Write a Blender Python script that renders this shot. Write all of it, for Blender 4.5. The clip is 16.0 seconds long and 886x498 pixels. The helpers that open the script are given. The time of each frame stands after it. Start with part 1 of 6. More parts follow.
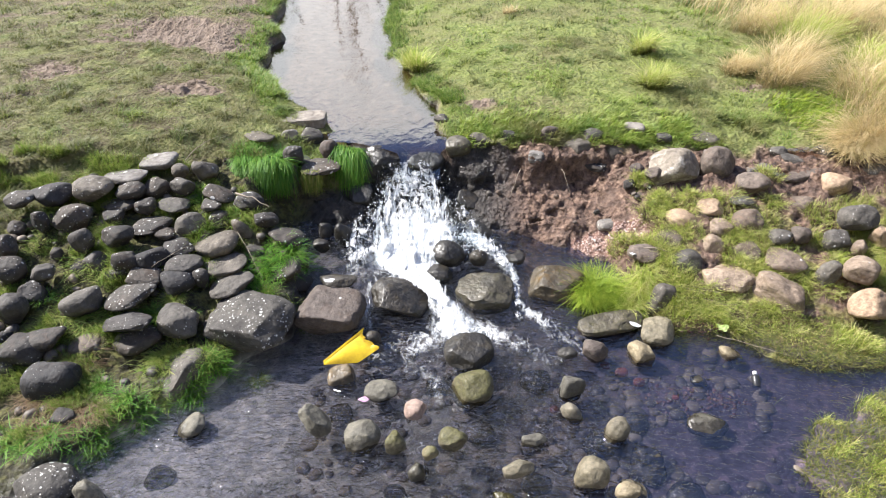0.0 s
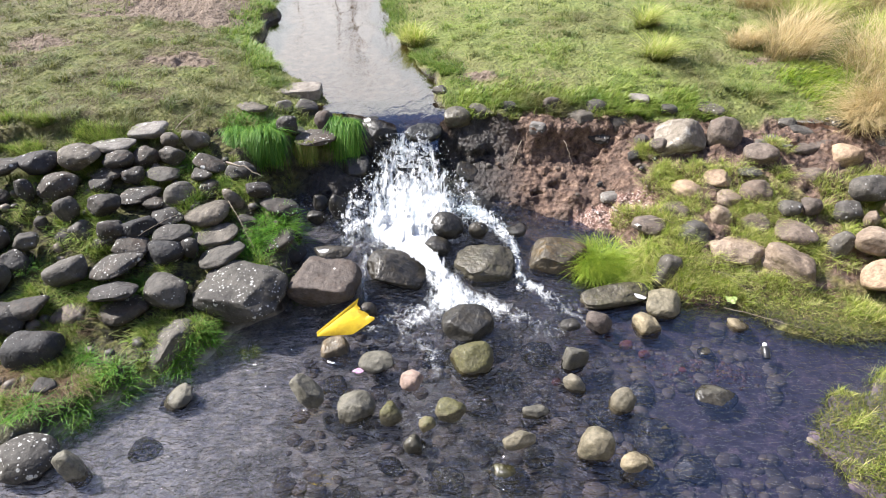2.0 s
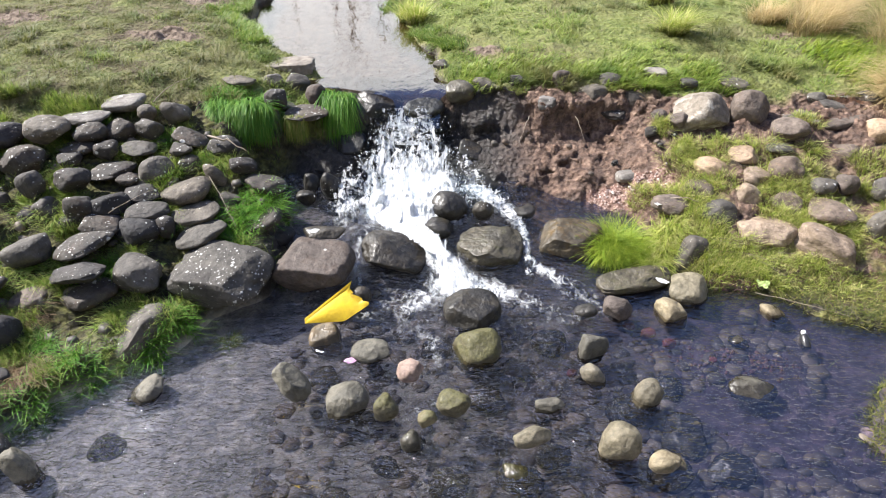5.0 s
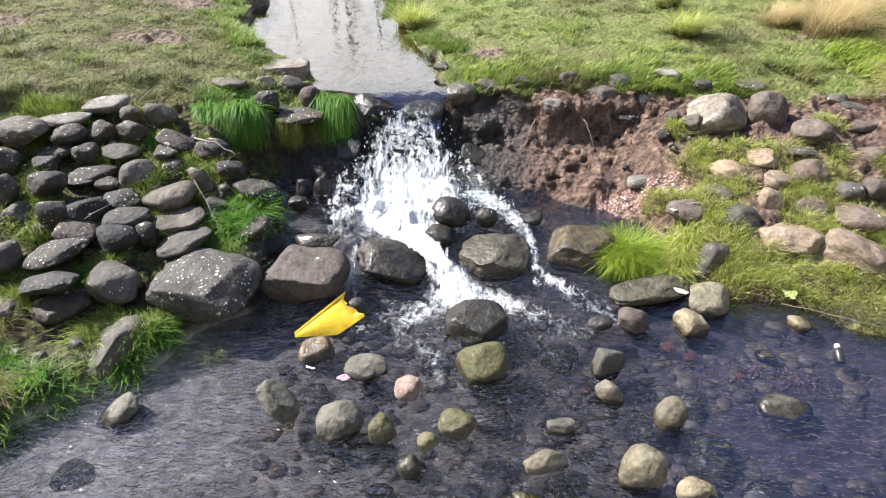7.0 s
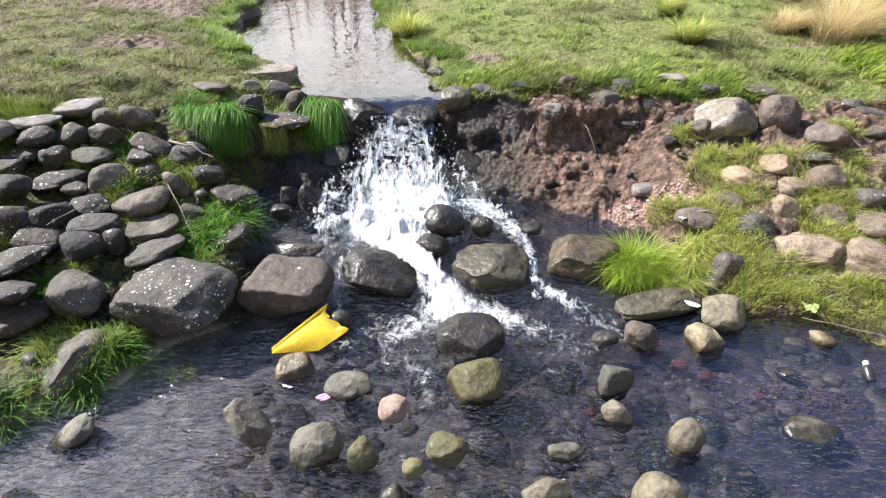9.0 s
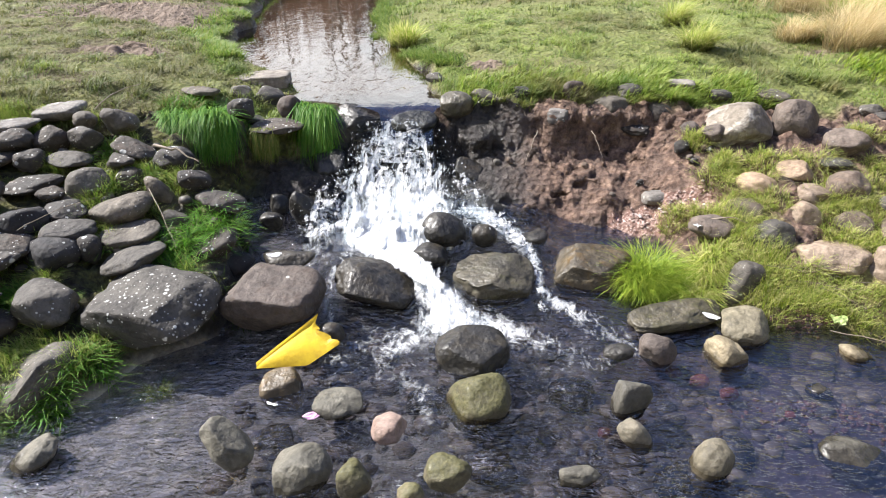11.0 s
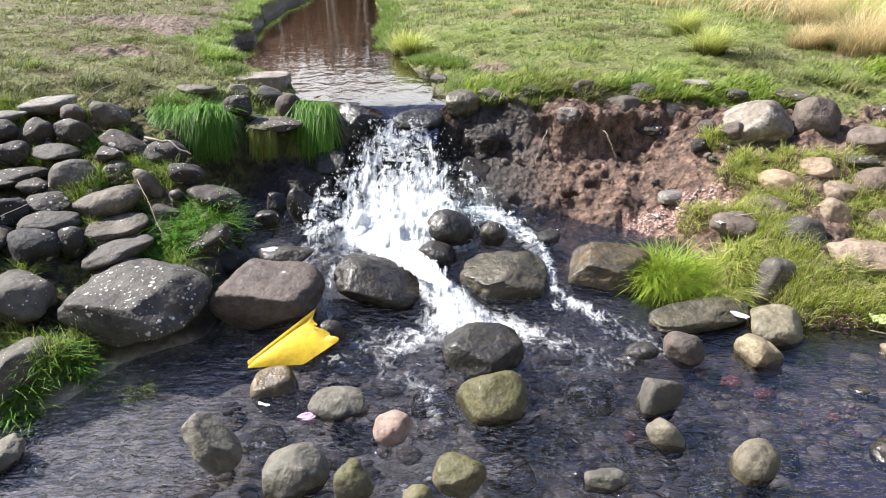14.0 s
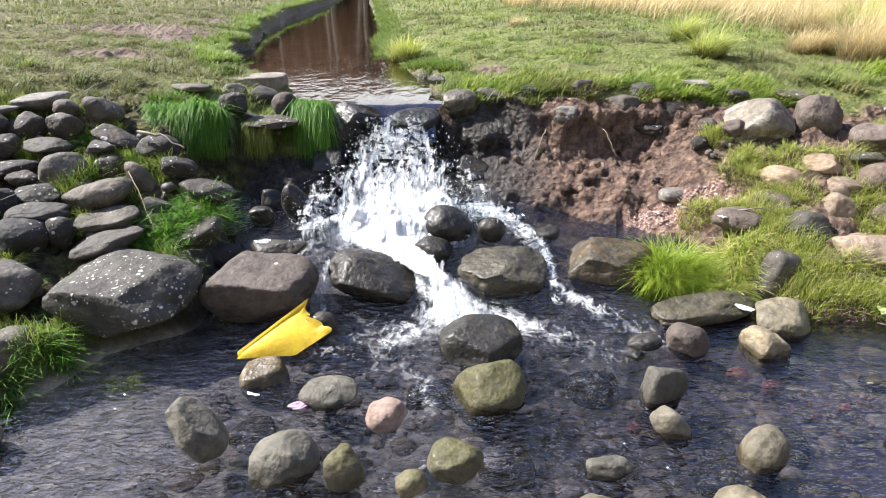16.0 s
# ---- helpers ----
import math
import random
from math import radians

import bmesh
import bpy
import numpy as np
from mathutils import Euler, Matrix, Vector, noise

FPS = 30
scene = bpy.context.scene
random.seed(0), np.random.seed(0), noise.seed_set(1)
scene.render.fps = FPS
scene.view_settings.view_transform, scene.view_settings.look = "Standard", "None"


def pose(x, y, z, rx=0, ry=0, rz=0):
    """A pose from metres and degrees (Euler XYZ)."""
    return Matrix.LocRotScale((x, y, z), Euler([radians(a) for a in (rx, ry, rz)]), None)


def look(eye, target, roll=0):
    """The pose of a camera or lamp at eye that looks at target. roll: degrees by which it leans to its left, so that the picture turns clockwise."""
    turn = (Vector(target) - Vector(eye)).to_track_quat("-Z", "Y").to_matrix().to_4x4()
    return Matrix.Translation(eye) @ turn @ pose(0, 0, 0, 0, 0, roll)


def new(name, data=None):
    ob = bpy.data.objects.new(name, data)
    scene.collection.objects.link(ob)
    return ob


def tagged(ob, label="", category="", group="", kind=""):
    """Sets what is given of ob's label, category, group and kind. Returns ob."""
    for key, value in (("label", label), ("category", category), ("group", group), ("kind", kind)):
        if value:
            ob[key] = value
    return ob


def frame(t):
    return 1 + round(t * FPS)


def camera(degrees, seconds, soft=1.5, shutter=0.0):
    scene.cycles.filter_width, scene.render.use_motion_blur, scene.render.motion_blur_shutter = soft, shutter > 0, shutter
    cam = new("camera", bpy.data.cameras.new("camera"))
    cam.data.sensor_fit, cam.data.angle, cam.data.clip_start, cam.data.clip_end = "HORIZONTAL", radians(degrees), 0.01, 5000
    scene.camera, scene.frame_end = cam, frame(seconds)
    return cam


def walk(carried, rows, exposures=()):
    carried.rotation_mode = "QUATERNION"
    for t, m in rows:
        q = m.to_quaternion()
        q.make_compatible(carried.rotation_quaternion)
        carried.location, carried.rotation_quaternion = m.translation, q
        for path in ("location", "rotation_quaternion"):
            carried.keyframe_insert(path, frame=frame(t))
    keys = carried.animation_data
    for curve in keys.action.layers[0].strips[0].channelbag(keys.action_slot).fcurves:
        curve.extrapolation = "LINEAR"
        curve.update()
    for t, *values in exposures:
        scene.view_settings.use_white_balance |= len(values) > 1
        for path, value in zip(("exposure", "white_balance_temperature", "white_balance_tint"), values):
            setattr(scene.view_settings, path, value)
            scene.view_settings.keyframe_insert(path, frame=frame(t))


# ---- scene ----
cam = camera(66.5, 16.0, soft=1.0)
PATH = [
    (0, (0.148, 0.135, 3.456), (0.099, 1.805, 2.357), -1.2),
    (0.5, (0.158, 0.13, 3.39), (0.107, 1.798, 2.287), -1.3),
    (1, (0.154, 0.134, 3.321), (0.105, 1.801, 2.216), -1.2),
    (1.5, (0.16, 0.143, 3.243), (0.111, 1.81, 2.139), -1.2),
    (2, (0.154, 0.173, 3.176), (0.106, 1.839, 2.071), -1.1),
    (2.5, (0.149, 0.215, 3.099), (0.102, 1.882, 1.996), -1.1),
    (3, (0.147, 0.255, 3.022), (0.1, 1.924, 1.921), -1.1),
    (3.5, (0.139, 0.302, 2.951), (0.093, 1.972, 1.851), -1.1),
    (4, (0.137, 0.351, 2.885), (0.09, 2.022, 1.786), -1.1),
    (6.5, (0.113, 0.631, 2.572), (0.065, 2.333, 1.523), -1.0),
    (7, (0.111, 0.69, 2.517), (0.064, 2.4, 1.481), -1.1),
    (7.5, (0.127, 0.751, 2.45), (0.078, 2.471, 1.431), -1.1),
    (8, (0.139, 0.809, 2.386), (0.093, 2.54, 1.384), -1.0),
    (8.5, (0.153, 0.863, 2.329), (0.107, 2.602, 1.342), -1.1),
    (9, (0.151, 0.916, 2.27), (0.105, 2.664, 1.299), -1.0),
    (11.5, (0.134, 1.14, 1.998), (0.092, 2.932, 1.111), -0.9),
    (12, (0.126, 1.171, 1.943), (0.084, 2.971, 1.071), -0.9),
    (12.5, (0.119, 1.2, 1.887), (0.078, 3.009, 1.034), -0.8),
    (13, (0.109, 1.219, 1.843), (0.069, 3.034, 1.004), -0.8),
    (13.5, (0.094, 1.228, 1.796), (0.057, 3.051, 0.973), -0.8),
    (14, (0.089, 1.234, 1.749), (0.051, 3.063, 0.941), -0.7),
    (14.5, (0.088, 1.237, 1.703), (0.049, 3.073, 0.911), -0.7),
    (15, (0.089, 1.24, 1.656), (0.052, 3.083, 0.881), -0.7),
    (15.5, (0.096, 1.241, 1.611), (0.06, 3.091, 0.851), -0.6),
    (16, (0.1, 1.246, 1.57), (0.064, 3.102, 0.826), -0.6),
]
walk(cam, [(t, look(eye, target, roll)) for t, eye, target, roll in PATH])

# ---- light ----
SUN = Vector((-0.64, 0.22, 0.73)).normalized()
sun = new("sun", bpy.data.lights.new("sun", "SUN"))
sun.data.energy, sun.data.angle, sun.data.color = 8.2, radians(1.2), (1.0, 0.96, 0.92)
sun.matrix_world = look((0, 0, 30), Vector((0, 0, 30)) - SUN)
scene.view_settings.exposure = 0.61


def build_sky():
    world = bpy.data.worlds.new("sky")
    scene.world, world.use_nodes = world, True
    nt = world.node_tree
    nt.nodes.clear()
    out = nt.nodes.new("ShaderNodeOutputWorld")
    bg = nt.nodes.new("ShaderNodeBackground")
    sky = nt.nodes.new("ShaderNodeTexSky")
    sky.sky_type, sky.sun_disc = "NISHITA", False
    sky.sun_elevation, sky.sun_rotation = math.asin(SUN.z), math.atan2(SUN.x, SUN.y)
    sky.ozone_density = 3.0
    tc = nt.nodes.new("ShaderNodeTexCoord")
    mp = nt.nodes.new("ShaderNodeMapping")
    mp.inputs["Scale"].default_value = (1.6, 1.6, 4.2)
    mp.inputs["Location"].default_value = (0.3, 0.2, 0.55)
    nz = nt.nodes.new("ShaderNodeTexNoise")
    nz.inputs["Scale"].default_value, nz.inputs["Detail"].default_value, nz.inputs["Roughness"].default_value = 1.7, 7, 0.55
    ramp = nt.nodes.new("ShaderNodeValToRGB")
    ramp.color_ramp.elements[0].position, ramp.color_ramp.elements[1].position = 0.53, 0.70
    mix = nt.nodes.new("ShaderNodeMix")
    mix.data_type = "RGBA"
    mix.inputs["B"].default_value = (19.5, 19.8, 20.2, 1)
    nt.links.new(tc.outputs["Generated"], mp.inputs["Vector"])
    nt.links.new(mp.outputs[0], nz.inputs["Vector"])
    # clouds crowd towards the horizon
    sep, low, both = nt.nodes.new("ShaderNodeSeparateXYZ"), nt.nodes.new("ShaderNodeMapRange"), nt.nodes.new("ShaderNodeMath")
    low.inputs["From Min"].default_value, low.inputs["From Max"].default_value = 0.30, 0.62
    low.inputs["To Min"].default_value, low.inputs["To Max"].default_value = 0.26, -0.10
    nt.links.new(tc.outputs["Generated"], sep.inputs[0])
    nt.links.new(sep.outputs["Z"], low.inputs["Value"])
    nt.links.new(nz.outputs["Fac"], both.inputs[0])
    nt.links.new(low.outputs[0], both.inputs[1])
    side, cloud = nt.nodes.new("ShaderNodeMapRange"), nt.nodes.new("ShaderNodeMath")
    side.inputs["From Min"].default_value, side.inputs["From Max"].default_value = -0.05, 0.34
    side.inputs["To Min"].default_value, side.inputs["To Max"].default_value = 0.10, -0.16
    nt.links.new(sep.outputs["X"], side.inputs["Value"])
    nt.links.new(both.outputs[0], cloud.inputs[0])
    nt.links.new(side.outputs[0], cloud.inputs[1])
    nt.links.new(cloud.outputs[0], ramp.inputs[0])
    nt.links.new(ramp.outputs[0], mix.inputs["Factor"])
    blue = nt.nodes.new("ShaderNodeMix")
    blue.data_type, blue.blend_type = "RGBA", "MULTIPLY"
    blue.inputs["Factor"].default_value, blue.inputs["B"].default_value = 1.0, (1.75, 1.7, 2.05, 1)
    nt.links.new(sky.outputs[0], blue.inputs["A"])
    nt.links.new(blue.outputs["Result"], mix.inputs["A"])
    nt.links.new(mix.outputs["Result"], bg.inputs["Color"])
    bg.inputs["Strength"].default_value = 0.074
    nt.links.new(bg.outputs[0], out.inputs["Surface"])


build_sky()

# ---- materials ----
class Nodes:
    """Short hand for building one material's nodes."""

    def __init__(self, name):
        self.mat = bpy.data.materials.new(name)
        self.mat.use_nodes = True
        self.nt = self.mat.node_tree
        self.nt.nodes.clear()
        self.out = self.nt.nodes.new("ShaderNodeOutputMaterial")

    def add(self, kind, **values):
        n = self.nt.nodes.new("ShaderNode" + kind)
        for key, value in values.items():
            n.inputs[key.replace("_", " ")].default_value = value
        return n

    def link(self, a, b):
        self.nt.links.new(a, b)

    def coords(self, scale=(1, 1, 1), which="Object", by_thing=False):
        tc, mp = self.add("TexCoord"), self.add("Mapping", Scale=scale)
        self.link(tc.outputs[which], mp.inputs["Vector"])
        if by_thing:
            info, mul = self.add("ObjectInfo"), self.add("Math")
            mul.operation = "MULTIPLY"
            mul.inputs[1].default_value = 37.0
            self.link(info.outputs["Random"], mul.inputs[0])
            self.link(mul.outputs[0], mp.inputs["Location"])
        return mp.outputs[0]

    def noise(self, vec, scale, detail=4, rough=0.6, distort=0.0):
        n = self.add("TexNoise", Scale=scale, Detail=detail, Roughness=rough, Distortion=distort)
        self.link(vec, n.inputs["Vector"])
        return n.outputs["Fac"]

    def cells(self, vec, scale, feature="F1", out="Distance"):
        n = self.add("TexVoronoi", Scale=scale)
        n.feature = feature
        self.link(vec, n.inputs["Vector"])
        return n.outputs[out]

    def ramp(self, fac, *stops):
        r = self.add("ValToRGB")
        el = r.color_ramp.elements
        while len(el) < len(stops):
            el.new(0.5)
        for e, (p, c) in zip(el, stops):
            e.position, e.color = p, ((c, c, c, 1) if isinstance(c, (int, float)) else (*c, 1))
        self.link(fac, r.inputs[0])
        return r.outputs[0]

    def mix(self, fac, a, b, mode="MIX"):
        m = self.add("Mix")
        m.data_type, m.blend_type = "RGBA", mode
        for key, v in (("Factor", fac), ("A", a), ("B", b)):
            if isinstance(v, (int, float)):
                m.inputs[key].default_value = v
            elif isinstance(v, tuple):
                m.inputs[key].default_value = (*v, 1)
            else:
                self.link(v, m.inputs[key])
        return m.outputs["Result"]

    def math(self, op, a, b=0.0):
        m = self.add("Math")
        m.operation = op
        for i, v in enumerate((a, b)):
            if isinstance(v, (int, float)):
                m.inputs[i].default_value = v
            else:
                self.link(v, m.inputs[i])
        return m.outputs[0]

    def attr(self, name):
        n = self.add("Attribute")
        n.attribute_name = name
        return n.outputs["Fac"]

    def bump(self, height, strength, distance, normal=None):
        b = self.add("Bump", Strength=strength, Distance=distance)
        self.link(height, b.inputs["Height"])
        if normal is not None:
            self.link(normal, b.inputs["Normal"])
        return b.outputs[0]

    def finish(self, color, rough=0.8, normal=None, **values):
        p = self.add("BsdfPrincipled", **values)
        for key, v in (("Base Color", color), ("Roughness", rough), ("Normal", normal)):
            if v is None:
                continue
            if isinstance(v, (int, float)):
                p.inputs[key].default_value = v
            elif isinstance(v, tuple):
                p.inputs[key].default_value = (*v, 1)
            else:
                self.link(v, p.inputs[key])
        self.link(p.outputs[0], self.out.inputs["Surface"])
        return self.mat


def stone_material(name, low, high, stain, lichen=0.0, wet=0.0, moss=0.0, dipped=False):
    n = Nodes(name)
    v = n.coords(by_thing=True)
    big, fine = n.noise(v, 4, 5, 0.6), n.noise(v, 60, 4, 0.7)
    col = n.ramp(big, (0.32, low), (0.68, high))
    col = n.mix(n.ramp(n.noise(v, 9, 6, 0.65, 0.8), (0.5, 0.0), (0.66, 0.75)), col, stain)
    col = n.mix(n.ramp(fine, (0.3, 0.80), (0.7, 1.0)), (0.0, 0.0, 0.0), col)
    col = n.mix(n.ramp(n.noise(v, 21, 5, 0.7), (0.36, 0.55), (0.56, 0.0)), col, tuple(c * 0.4 for c in low))
    col = n.mix(n.ramp(n.noise(v, 15, 5, 0.7, 0.4), (0.58, 0.0), (0.72, 0.5)), col, tuple(c * 1.35 for c in high))
    info = n.add("ObjectInfo")
    col = n.mix(1.0, col, n.ramp(info.outputs["Random"], (0.0, (0.60, 0.59, 0.60)), (0.5, (1.0, 0.98, 0.95)), (1.0, (1.28, 1.18, 1.06))), "MULTIPLY")
    dents = n.noise(v, 9, 3, 0.55)
    height = n.math("ADD", n.math("MULTIPLY", n.noise(v, 24, 5, 0.6), 0.5), n.math("ADD", n.math("MULTIPLY", dents, 1.2), n.math("MULTIPLY", fine, 0.08)))
    rough = 0.78
    if lichen:
        warp, where = n.noise(v, 60, 3, 0.6), n.ramp(n.noise(v, 4, 4, 0.6), (0.50 - 0.15 * lichen, 0.0), (0.76 - 0.15 * lichen, 1.0))
        tint = n.ramp(n.noise(v, 90, 3, 0.7), (0.3, (0.42, 0.42, 0.39)), (0.7, (0.74, 0.74, 0.70)))
        for size, top in ((19.0, 0.46), (34.0, 0.5), (70.0, 0.5))[:3 if lichen > 0.4 else 1]:
            one = n.ramp(n.cells(v, size, out="Color"), (0.78 - 0.16 * lichen, 0.0), (0.90, top))
            limit = n.math("MULTIPLY", one, n.math("ADD", n.math("MULTIPLY", where, 0.8), 0.12))
            spots = n.math("ADD", n.cells(v, size), n.math("MULTIPLY", n.math("SUBTRACT", warp, 0.5), 0.3))
            col = n.mix(n.ramp(n.math("SUBTRACT", limit, spots), (0.0, 0.0), (0.09, 0.7)), col, tint)
    if moss:
        up = n.add("NewGeometry")
        sep = n.add("SeparateXYZ")
        n.link(up.outputs["Normal"], sep.inputs[0])
        side = n.math("ADD", n.math("MULTIPLY", sep.outputs["Z"], 0.35), n.noise(v, 9, 5, 0.65))
        col = n.mix(n.ramp(side, (0.66 - 0.1 * moss, 0.0), (0.86 - 0.1 * moss, 0.85)), col, n.ramp(fine, (0.3, (0.035, 0.036, 0.010)), (0.7, (0.105, 0.095, 0.028))))
    if wet:
        rough = n.ramp(n.noise(v, 30, 4, 0.6), (0.3, 0.30), (0.7, 0.72))
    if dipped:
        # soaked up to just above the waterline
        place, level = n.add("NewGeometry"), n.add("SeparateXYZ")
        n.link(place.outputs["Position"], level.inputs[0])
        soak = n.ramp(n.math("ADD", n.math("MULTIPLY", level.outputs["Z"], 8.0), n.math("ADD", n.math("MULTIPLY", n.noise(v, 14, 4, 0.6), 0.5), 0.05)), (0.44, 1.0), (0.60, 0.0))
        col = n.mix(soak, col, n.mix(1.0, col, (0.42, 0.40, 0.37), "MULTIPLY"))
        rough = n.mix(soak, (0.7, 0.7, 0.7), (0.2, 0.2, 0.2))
    return n.finish(col, rough, n.bump(height, 0.75, 0.028), **({"Coat_Weight": 0.10 * wet, "Coat_Roughness": 0.22} if wet else {}))


STONE = {
    "grey": stone_material("grey_stone", (0.0698, 0.0643, 0.0559), (0.1463, 0.1328, 0.1121), (0.0498, 0.0441, 0.0363), lichen=0.8),
    "pale": stone_material("pale_stone", (0.1647, 0.1520, 0.1361), (0.2799, 0.2639, 0.2385), (0.0988, 0.0824, 0.0659), lichen=0.5),
    "dark": stone_material("dark_basalt", (0.0298, 0.0273, 0.0250), (0.0745, 0.0671, 0.0574), (0.0507, 0.0325, 0.0224), lichen=1.15),
    "black": stone_material("black_basalt", (0.018, 0.018, 0.02), (0.05, 0.048, 0.047), (0.035, 0.025, 0.02), lichen=1.0),
    "lichen": stone_material("lichened_basalt", (0.0483, 0.0445, 0.0397), (0.0967, 0.0895, 0.0763), (0.0322, 0.0272, 0.0227), lichen=1.5),
    "brown": stone_material("red_brown_stone", (0.0908, 0.0722, 0.0586), (0.1813, 0.1468, 0.1202), (0.1236, 0.0858, 0.0614), lichen=0.15),
    "tan": stone_material("tan_sandstone", (0.2240, 0.1676, 0.1176), (0.3805, 0.2988, 0.2208), (0.1914, 0.1350, 0.0899), lichen=0.35),
    "white": stone_material("white_crusted_boulder", (0.1442, 0.1190, 0.0879), (0.2595, 0.2274, 0.1822), (0.5046, 0.4829, 0.4295)),
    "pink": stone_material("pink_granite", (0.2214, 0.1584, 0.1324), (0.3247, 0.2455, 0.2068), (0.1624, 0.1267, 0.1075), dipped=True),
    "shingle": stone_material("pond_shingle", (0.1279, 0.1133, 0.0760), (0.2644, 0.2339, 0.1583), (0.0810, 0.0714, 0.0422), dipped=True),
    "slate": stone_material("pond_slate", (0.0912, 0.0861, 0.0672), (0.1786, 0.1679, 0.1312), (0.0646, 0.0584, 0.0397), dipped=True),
    "wet": stone_material("wet_black_rock", (0.0101, 0.0097, 0.0084), (0.0420, 0.0378, 0.0294), (0.0504, 0.0403, 0.0210), wet=1.0),
    "moss": stone_material("mossy_wet_rock", (0.0309, 0.0292, 0.0213), (0.0875, 0.0789, 0.0537), (0.0565, 0.0561, 0.0204), wet=0.7),
    "ochre": stone_material("ochre_wet_rock", (0.045, 0.038, 0.026), (0.12, 0.095, 0.055), (0.16, 0.10, 0.03), wet=0.6),
    "red": stone_material("red_brick_fragment", (0.20, 0.06, 0.045), (0.34, 0.11, 0.085), (0.14, 0.05, 0.04)),
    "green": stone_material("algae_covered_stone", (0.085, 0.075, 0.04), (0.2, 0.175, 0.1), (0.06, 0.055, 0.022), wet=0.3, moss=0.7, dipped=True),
}


def ground_material():
    n = Nodes("bank_earth_and_turf")
    v = n.coords()
    fine, mid, large = n.noise(v, 90, 5, 0.7), n.noise(v, 14, 6, 0.65), n.noise(v, 1.3, 5, 0.6)
    # soil near-black in the bump's lows: shade of holes put into the colour
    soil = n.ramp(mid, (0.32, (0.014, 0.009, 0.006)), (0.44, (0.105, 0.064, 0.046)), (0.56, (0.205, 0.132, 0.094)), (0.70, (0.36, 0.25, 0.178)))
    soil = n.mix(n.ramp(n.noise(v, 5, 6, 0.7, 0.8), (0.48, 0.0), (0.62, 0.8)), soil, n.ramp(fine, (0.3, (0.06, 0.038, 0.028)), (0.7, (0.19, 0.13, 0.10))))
    dark = n.ramp(mid, (0.3, (0.016, 0.014, 0.013)), (0.7, (0.065, 0.055, 0.048)))
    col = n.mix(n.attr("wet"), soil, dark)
    turf = n.ramp(mid, (0.3, (0.10, 0.135, 0.03)), (0.7, (0.25, 0.28, 0.075)))
    turf = n.mix(n.ramp(large, (0.4, 0.0), (0.65, 0.7)), turf, (0.16, 0.135, 0.06))
    turf = n.mix(n.math("MULTIPLY", n.attr("worn"), n.ramp(n.noise(v, 2.6, 6, 0.65), (0.4, 0.35), (0.6, 1.0))), turf, n.ramp(mid, (0.3, (0.055, 0.045, 0.02)), (0.7, (0.15, 0.125, 0.055))))
    col = n.mix(n.attr("turf"), col, turf)
    moss = n.ramp(mid, (0.34, (0.018, 0.013, 0.008)), (0.48, (0.06, 0.055, 0.02)), (0.66, (0.15, 0.15, 0.04)))
    straw = n.ramp(mid, (0.34, (0.05, 0.035, 0.02)), (0.50, (0.17, 0.135, 0.055)), (0.68, (0.29, 0.29, 0.08)))
    moss = n.mix(n.attr("dry"), moss, straw)
    col = n.mix(n.attr("moss"), col, moss)
    mud = n.ramp(mid, (0.3, (0.12, 0.088, 0.062)), (0.7, (0.25, 0.19, 0.145)))
    col = n.mix(n.attr("mud"), col, mud)
    gravel = n.ramp(n.cells(v, 75, out="Color"), (0.1, (0.13, 0.07, 0.053)), (0.5, (0.25, 0.145, 0.11)), (0.9, (0.42, 0.31, 0.26)))
    col = n.mix(n.attr("gravel"), col, gravel)
    sep = n.add("SeparateXYZ")
    n.link(v, sep.inputs[0])
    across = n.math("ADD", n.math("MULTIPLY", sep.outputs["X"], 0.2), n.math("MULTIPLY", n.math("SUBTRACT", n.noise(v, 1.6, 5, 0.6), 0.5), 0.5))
    # silt tones with reflected sky painted in: cloud-pale left, blue-purple right
    silt_and_sheen = n.ramp(n.math("ADD", across, 0.5), (0.16, (0.56, 0.54, 0.47)), (0.46, (0.30, 0.28, 0.245)), (0.64, (0.12, 0.108, 0.10)), (0.82, (0.105, 0.082, 0.11)))
    bed = n.mix(1.0, silt_and_sheen, n.ramp(n.cells(v, 24, out="Color"), (0.1, (0.35, 0.35, 0.36)), (0.6, (0.9, 0.9, 0.9)), (0.95, (1.9, 1.75, 1.6))), "MULTIPLY")
    bed = n.mix(n.math("MULTIPLY", n.ramp(n.noise(v, 3.0, 4, 0.6), (0.4, 0.2), (0.65, 0.9)), n.ramp(n.math("ADD", across, 0.5), (0.28, 0.1), (0.55, 1.0))), silt_and_sheen, bed)
    bed = n.mix(1.0, bed, n.ramp(n.noise(v, 9, 7, 0.72, 0.5), (0.34, (0.42, 0.42, 0.44)), (0.52, (1.0, 1.0, 1.0)), (0.68, (1.7, 1.6, 1.5))), "MULTIPLY")
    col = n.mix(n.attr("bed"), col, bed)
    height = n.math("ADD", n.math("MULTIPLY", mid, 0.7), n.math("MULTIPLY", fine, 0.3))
    height = n.math("ADD", height, n.math("MULTIPLY", n.cells(v, 26), n.math("SUBTRACT", 0.5, n.math("MULTIPLY", n.attr("bed"), 0.42))))
    rough = n.mix(n.attr("wet"), (0.92, 0.92, 0.92), (0.4, 0.4, 0.4))
    return n.finish(col, rough, n.bump(height, 1.0, 0.06))


